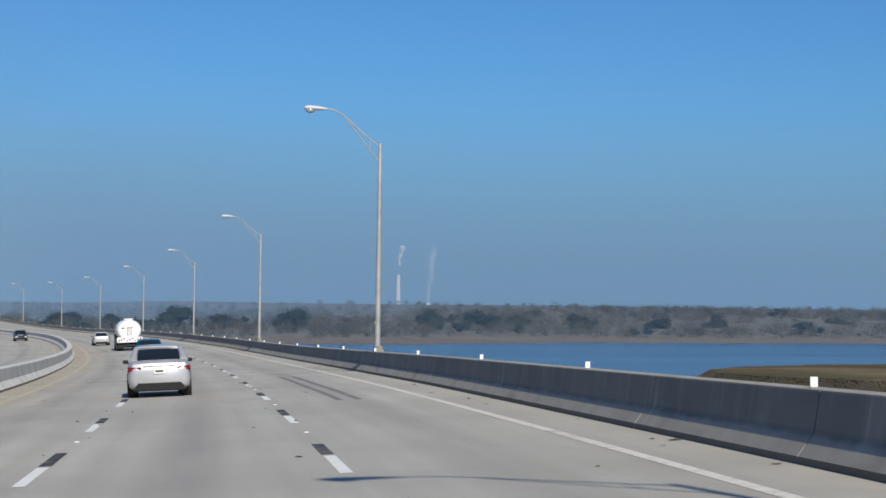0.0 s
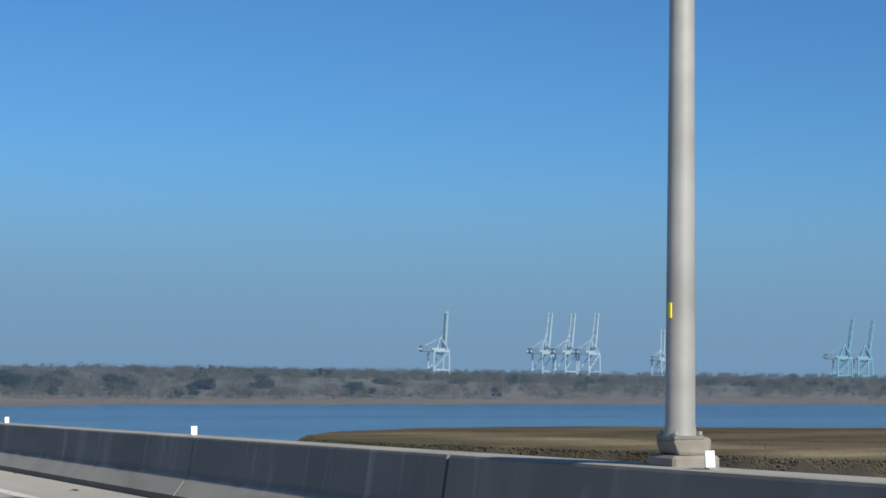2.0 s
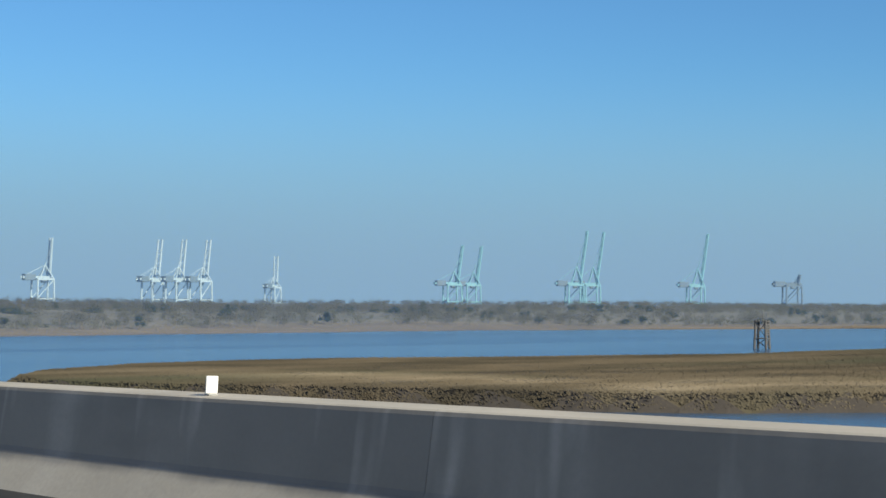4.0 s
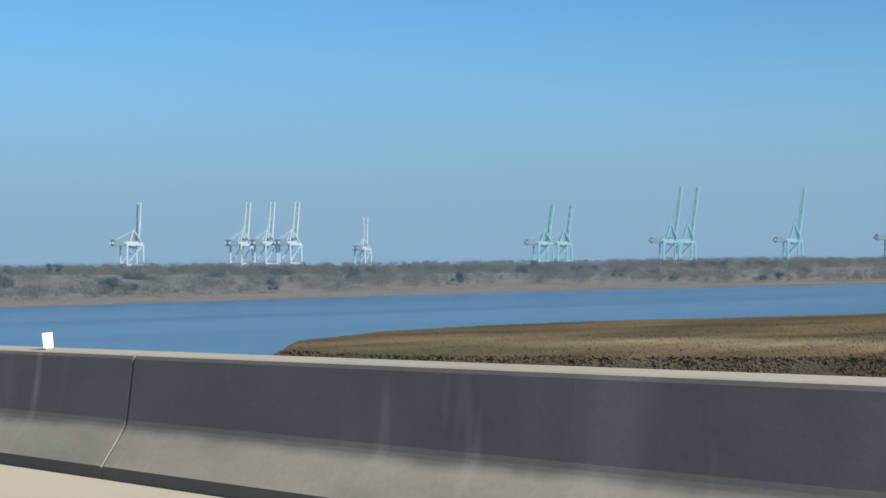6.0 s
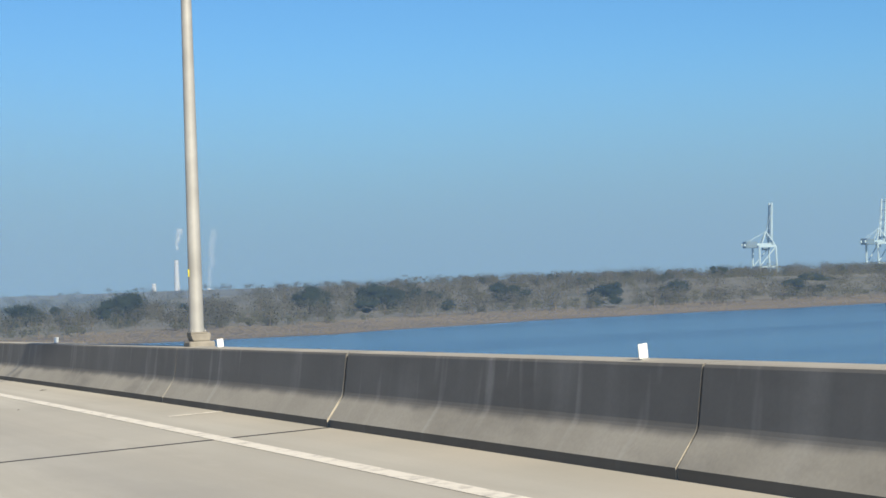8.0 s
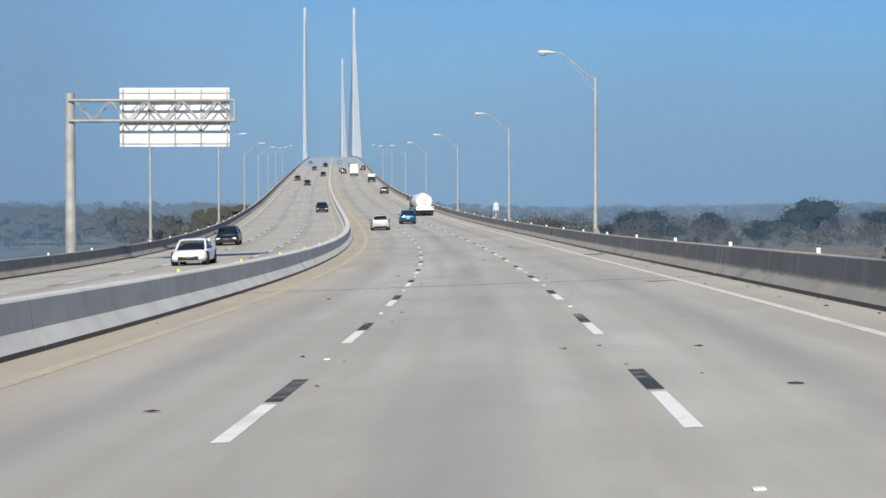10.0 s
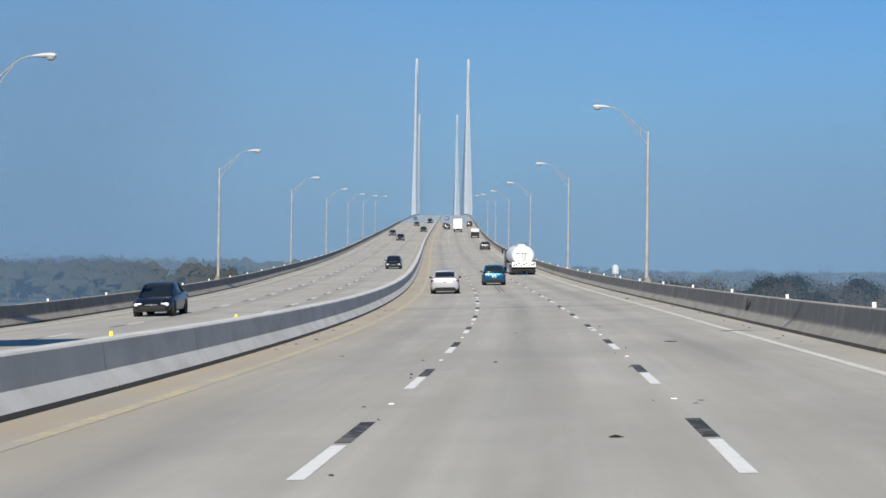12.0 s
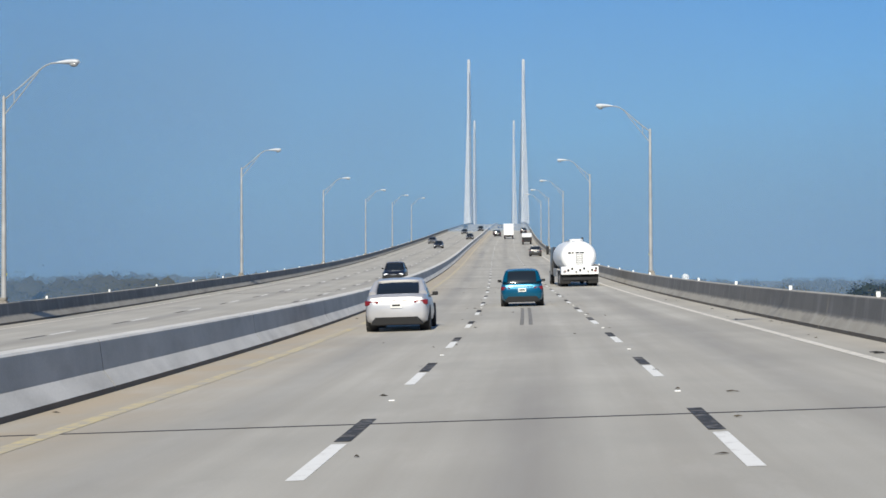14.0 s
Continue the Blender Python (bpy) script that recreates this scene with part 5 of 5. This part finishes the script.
def crown(g, centre, rx, rz, lobes, cards, size, core=0.42, bend=0.32):
    """Uneven crown of leaf clumps round a few lumpy cores, lit as rounded masses."""
    rad = np.array([rx, rx, rz])
    V, F, N, count = [], [], [], 0
    offs = g.uniform(-0.55, 0.55, (lobes, 3)) * rad * (1, 1, 0.75)
    sizes = g.uniform(0.38, 0.66, lobes)
    for off, r in zip(offs if core else (), sizes):
        lump = ICO_V * (core + g.uniform(-0.22, 0.16, (len(ICO_V), 1)))
        V.append(lump * rad * r + off + centre)
        N.append(unit((ICO_V + off / rad * 0.8) * bend + (0, -0.45, 0.6)))
        F.append(ICO_F + count)
        count += len(ICO_V)
    pick = g.integers(0, lobes, cards)
    d = unit(g.normal(size=(cards, 3)))
    p = centre + offs[pick] + d * rad * (sizes[pick] * g.uniform(0.45, 1.2, cards))[:, None]
    u = unit(g.normal(size=(cards, 3)) * (1, 1, 0.6 if core else 1.3))
    w = unit(np.cross(u, g.normal(size=(cards, 3))))
    s = (size * g.uniform(0.6, 1.3, cards))[:, None]
    n = unit((d + offs[pick] / rad * 0.8) * bend + (0, -0.45, 0.6))
    flip = np.sign(np.sum(np.cross(u, w) * n, 1))[:, None]
    w = w * np.where(flip == 0, 1, flip)
    quad = np.stack([p - u * s, p - w * s * 0.6, p + u * s, p + w * s * 0.6], 1)
    V.append(quad.reshape(-1, 3))
    N.append(np.repeat(n, 4, 0))
    b = count + np.arange(cards)[:, None] * 4
    F.append(np.concatenate([b + (0, 1, 2), b + (0, 2, 3)], 0))
    return np.concatenate(V), np.concatenate(F), np.concatenate(N)


def heap(crowns):
    """Several crowns put together."""
    V, F, N, count = [], [], [], 0
    for v, f, n in crowns:
        V.append(v)
        F.append(f + count)
        N.append(n)
        count += len(v)
    return np.concatenate(V), np.concatenate(F), np.concatenate(N)


def foliage(name, V, F, N, mat):
    """Leaf clumps that take the light as one rounded crown does."""
    me = bpy.data.meshes.new(name)
    me.from_pydata(V, [], F)
    me.materials.append(mat)
    me.polygons.foreach_set("use_smooth", np.ones(len(F), dtype=bool))
    me.normals_split_custom_set_from_vertices(N)
    me.update()
    return me


def trunk_mesh(rr, base, height, r):
    bm = bmesh.new()
    b = Vector(base)
    top = b + Vector((rr.uniform(-0.6, 0.6), rr.uniform(-0.6, 0.6), height * 0.75))
    tube(bm, [b - Vector((0, 0, 0.5)), b.lerp(top, 0.5) + Vector((rr.uniform(-0.3, 0.3), 0, 0)), top], [r, r * 0.7, r * 0.3], 7)
    for k in range(5):
        p = b.lerp(top, 0.4 + 0.1 * k)
        q = p + Vector((rr.uniform(-1, 1), rr.uniform(-1, 1), rr.uniform(0.5, 1))) * height * 0.28
        tube(bm, [p, q], [r * 0.4, r * 0.12], 5)
    return bm


def single_tree(x, y, z, h, w, seed):
    rr = random.Random(seed)
    ob = thing("oak_tree", "dark evergreen oak on the river bank", "tree", "dark oaks on the far bank")
    part("trunk", trunk_mesh(rr, (0, 0, 0), h, 0.4), BARK, ob)
    g = np.random.default_rng(seed)
    V, F, N = heap([crown(g, np.array((rr.uniform(-0.2, 0.2) * w, rr.uniform(-0.2, 0.2) * w, h * (0.46 + 0.09 * k))), w * 0.42, h * 0.42, 9, 1100, 0.32, 0.6, 0.55) for k in range(3)])
    put("crown", foliage("crown", V, F, N, EVERGREEN), ob)
    ob.matrix_basis = pose(x, y, z)


for i, (x, y, h, w) in enumerate(((195, 838, 12.5, 19), (222, 840, 12.5, 19), (128, 842, 13, 20), (72, 838, 12.5, 22), (276, 842, 10.5, 15), (96, 846, 9, 13), (20, 836, 10, 15), (40, 842, 8.5, 13), (318, 846, 9.5, 14), (352, 852, 9, 15), (430, 870, 10, 18), (478, 880, 10, 16), (700, 885, 11, 17))):
    single_tree(x, y, 1.4, h, w, 20 + i)


def woods(name, label, mat, seed, count, box_, hmin, hmax, lobes, cards, size, core=0.0):
    rr = random.Random(seed)
    g = np.random.default_rng(seed)
    crowns, TV, TF = [], [], []
    x0, x1, y0, y1 = box_
    for _ in range(count):
        x = rr.uniform(x0, x1)
        sh = float(np.interp(x, [q[0] for q in SHORE], [q[1] for q in SHORE]))
        y = max(sh + 46, y0) + (rr.random() ** 1.7) * (y1 - y0)
        if noise.noise(Vector((x / 60, y / 60, seed))) < -0.38:
            continue
        if abs(x - np.interp(y, GY, GX) + 7) < 26:
            continue
        h = rr.uniform(hmin, hmax) * (1 + 0.35 * noise.noise(Vector((x / 190, y / 190, 3.1))))
        if x < -90:
            h *= 1.0 + 0.5 * min(1.0, (-90 - x) / 60)
        z = 1.6 + min(3.5, max(0, (y - sh - 250) * 0.004)) + float(hill(x, y))
        crowns.append(crown(g, np.array((x, y, z + h * 0.48)), h * rr.uniform(0.55, 0.85), h * 0.5, lobes, cards, size, core or (0.46 if x < -40 else 0.0)))
        b = len(TV)
        w = 0.16
        TV += [(x - w, y, z - 0.5), (x + w, y, z - 0.5), (x, y + w, z - 0.5), (x + rr.uniform(-1, 1), y, z + h * 0.8)]
        TF += [(b, b + 1, b + 3), (b + 1, b + 2, b + 3), (b + 2, b, b + 3)]
    V, F, N = heap(crowns)
    ob = thing(name, label, "woodland", kind="stuff")
    tagged(put("crowns", foliage("crowns", V, F, N, mat), ob), kind="stuff")
    tagged(put("trunks", mesh("trunks", TV, TF, BARK), ob), kind="stuff")


woods("far_woods", "distant leafless woods behind the river bank", BARE, 34, 1300, (-1500, 2600, 1150, 2500), 6.5, 8.5, 6, 90, 0.6)
woods("bare_woods", "grey-brown leafless woods on the far bank", BARE, 31, 2900, (-900, 1700, 715, 1250), 7, 9.3, 9, 250, 0.27)
woods("evergreen_woods", "dark green trees scattered through the far woods", EVERGREEN, 32, 300, (-900, 1700, 765, 1200), 5, 8.5, 7, 420, 0.25, 0.5)
woods("scrub", "olive-green scrub along the far bank", OLIVE, 33, 3000, (-900, 1700, 690, 1100), 2.6, 5.4, 5, 130, 0.24)


def grass_field(name, label, mat, count, area, seed, hmin, hmax, width, inner):
    g = np.random.default_rng(seed)
    x0, x1, y0, y1 = area
    px, py = g.uniform(x0, x1, count), g.uniform(y0, y1, count)
    z, bank, near = land_height(px, py)
    keep = near >= 0.35 if inner else (bank > 4) & (bank < 60)
    px, py, z = px[keep], py[keep], z[keep]
    n = len(px)
    a_ = g.uniform(-0.9, 0.9, n)
    side = np.stack([np.cos(a_), np.sin(a_), np.zeros(n)], 1) * (width * g.uniform(0.6, 1.3, n))[:, None]
    lean = np.stack([g.uniform(-0.2, 0.2, n), g.uniform(-0.02, 0.4, n), g.uniform(hmin, hmax, n)], 1)
    base = np.stack([px, py, z - 0.08], 1)
    V = np.stack([base - side, base + side, base + side * 0.6 + lean * 0.85, base - side * 0.4 + lean], 1).reshape(-1, 3)
    b = np.arange(n)[:, None] * 4
    F = np.concatenate([b + (0, 1, 2), b + (0, 2, 3)], 0)
    me = foliage(name, V, F, np.tile(unit(np.array([[0.0, -0.45, 1.0]])), (len(V), 1)), mat)
    me.attributes.new("gold", "FLOAT", "POINT").data.foreach_set("value", np.repeat(straw(px, py), 4).astype(np.float32))
    tagged(put(name, me), label, "grass", kind="stuff")


grass_field("marsh_grass", "tall brown and golden marsh grass", GRASS, 620000, (130, 520, 190, 412), 51, 0.16, 0.36, 0.16, True)
grass_field("reed_belt", "tan reeds along the far waterline", REED_BLADES, 90000, (0, 1100, 640, 880), 52, 0.2, 0.45, 0.6, False)


# ---- litter on the road ----


def road_litter():
    """Flat torn bits of rubber, leaves and grit, most of them along the parapet and the lane lines."""
    rr = random.Random(77)
    V, F = [], []
    for _ in range(420):
        s = rr.uniform(5, 520)
        o = rr.choice((rr.gauss(6.0, 0.18), rr.gauss(5.7, 0.4), rr.gauss(-6.5, 0.2), rr.uniform(-5, 5), rr.gauss(1.4, 0.3), rr.gauss(-2.3, 0.3)))
        if o > 6.18 or o < -6.7:
            continue
        size = rr.uniform(0.015, 0.045) * (1.6 if rr.random() < 0.12 else 1)
        n, b, a0 = rr.randint(5, 8), len(V), rr.uniform(0, 6)
        c = Vector(road_at(s, o, 0.004))
        long = rr.uniform(1.0, 2.6)
        for k in range(n):
            a_ = a0 + k * math.tau / n
            r = size * rr.uniform(0.5, 1.1)
            V.append(c + Vector((math.cos(a_) * r * long, math.sin(a_) * r, rr.uniform(0, 0.012))))
        V.append(c + Vector((0, 0, rr.uniform(0.008, 0.03))))
        F += [(b + k, b + (k + 1) % n, b + n) for k in range(n)]
    tagged(put("road_litter", mesh("road_litter", V, F, LITTER)), "dark scraps of rubber and grit on the roadway", "litter", kind="stuff")


LITTER = leaves("litter_scraps", (0.05, 0.045, 0.038), (0.16, 0.14, 0.11))
road_litter()


def tyre_tread(s, o, length, turn):
    ob = thing("tyre_tread", "torn black strip of tyre tread lying on the shoulder", "litter", "strips of tyre tread")
    bm = bmesh.new()
    tube(bm, [(0, -length / 2, 0.02), (0.03, -length / 4, 0.03), (-0.02, 0, 0.035), (0.04, length / 4, 0.03), (0, length / 2, 0.02)], [0.012, 0.03, 0.04, 0.03, 0.012], 8)
    for v in bm.verts:
        v.co.z = 0.02 + (v.co.z - 0.03) * 0.45
    thin = min(1.0, length / 0.5)
    for v in bm.verts:
        v.co.x *= thin
        v.co.z = 0.004 + (v.co.z - 0.004) * thin
    part("strip", bm, RUBBER, ob)
    ob.matrix_basis = on_road(s, o, 0.004, turn)


for s, o, n, t in ((370.5, 5.5, 1.0, 75), (392.0, 2.8, 0.35, 60), (440.5, 5.35, 0.5, 20), (274.5, 2.6, 0.14, 70), (200.5, 5.9, 0.18, 50), (177.5, 5.95, 0.35, 80)):
    tyre_tread(s, o, n, t)
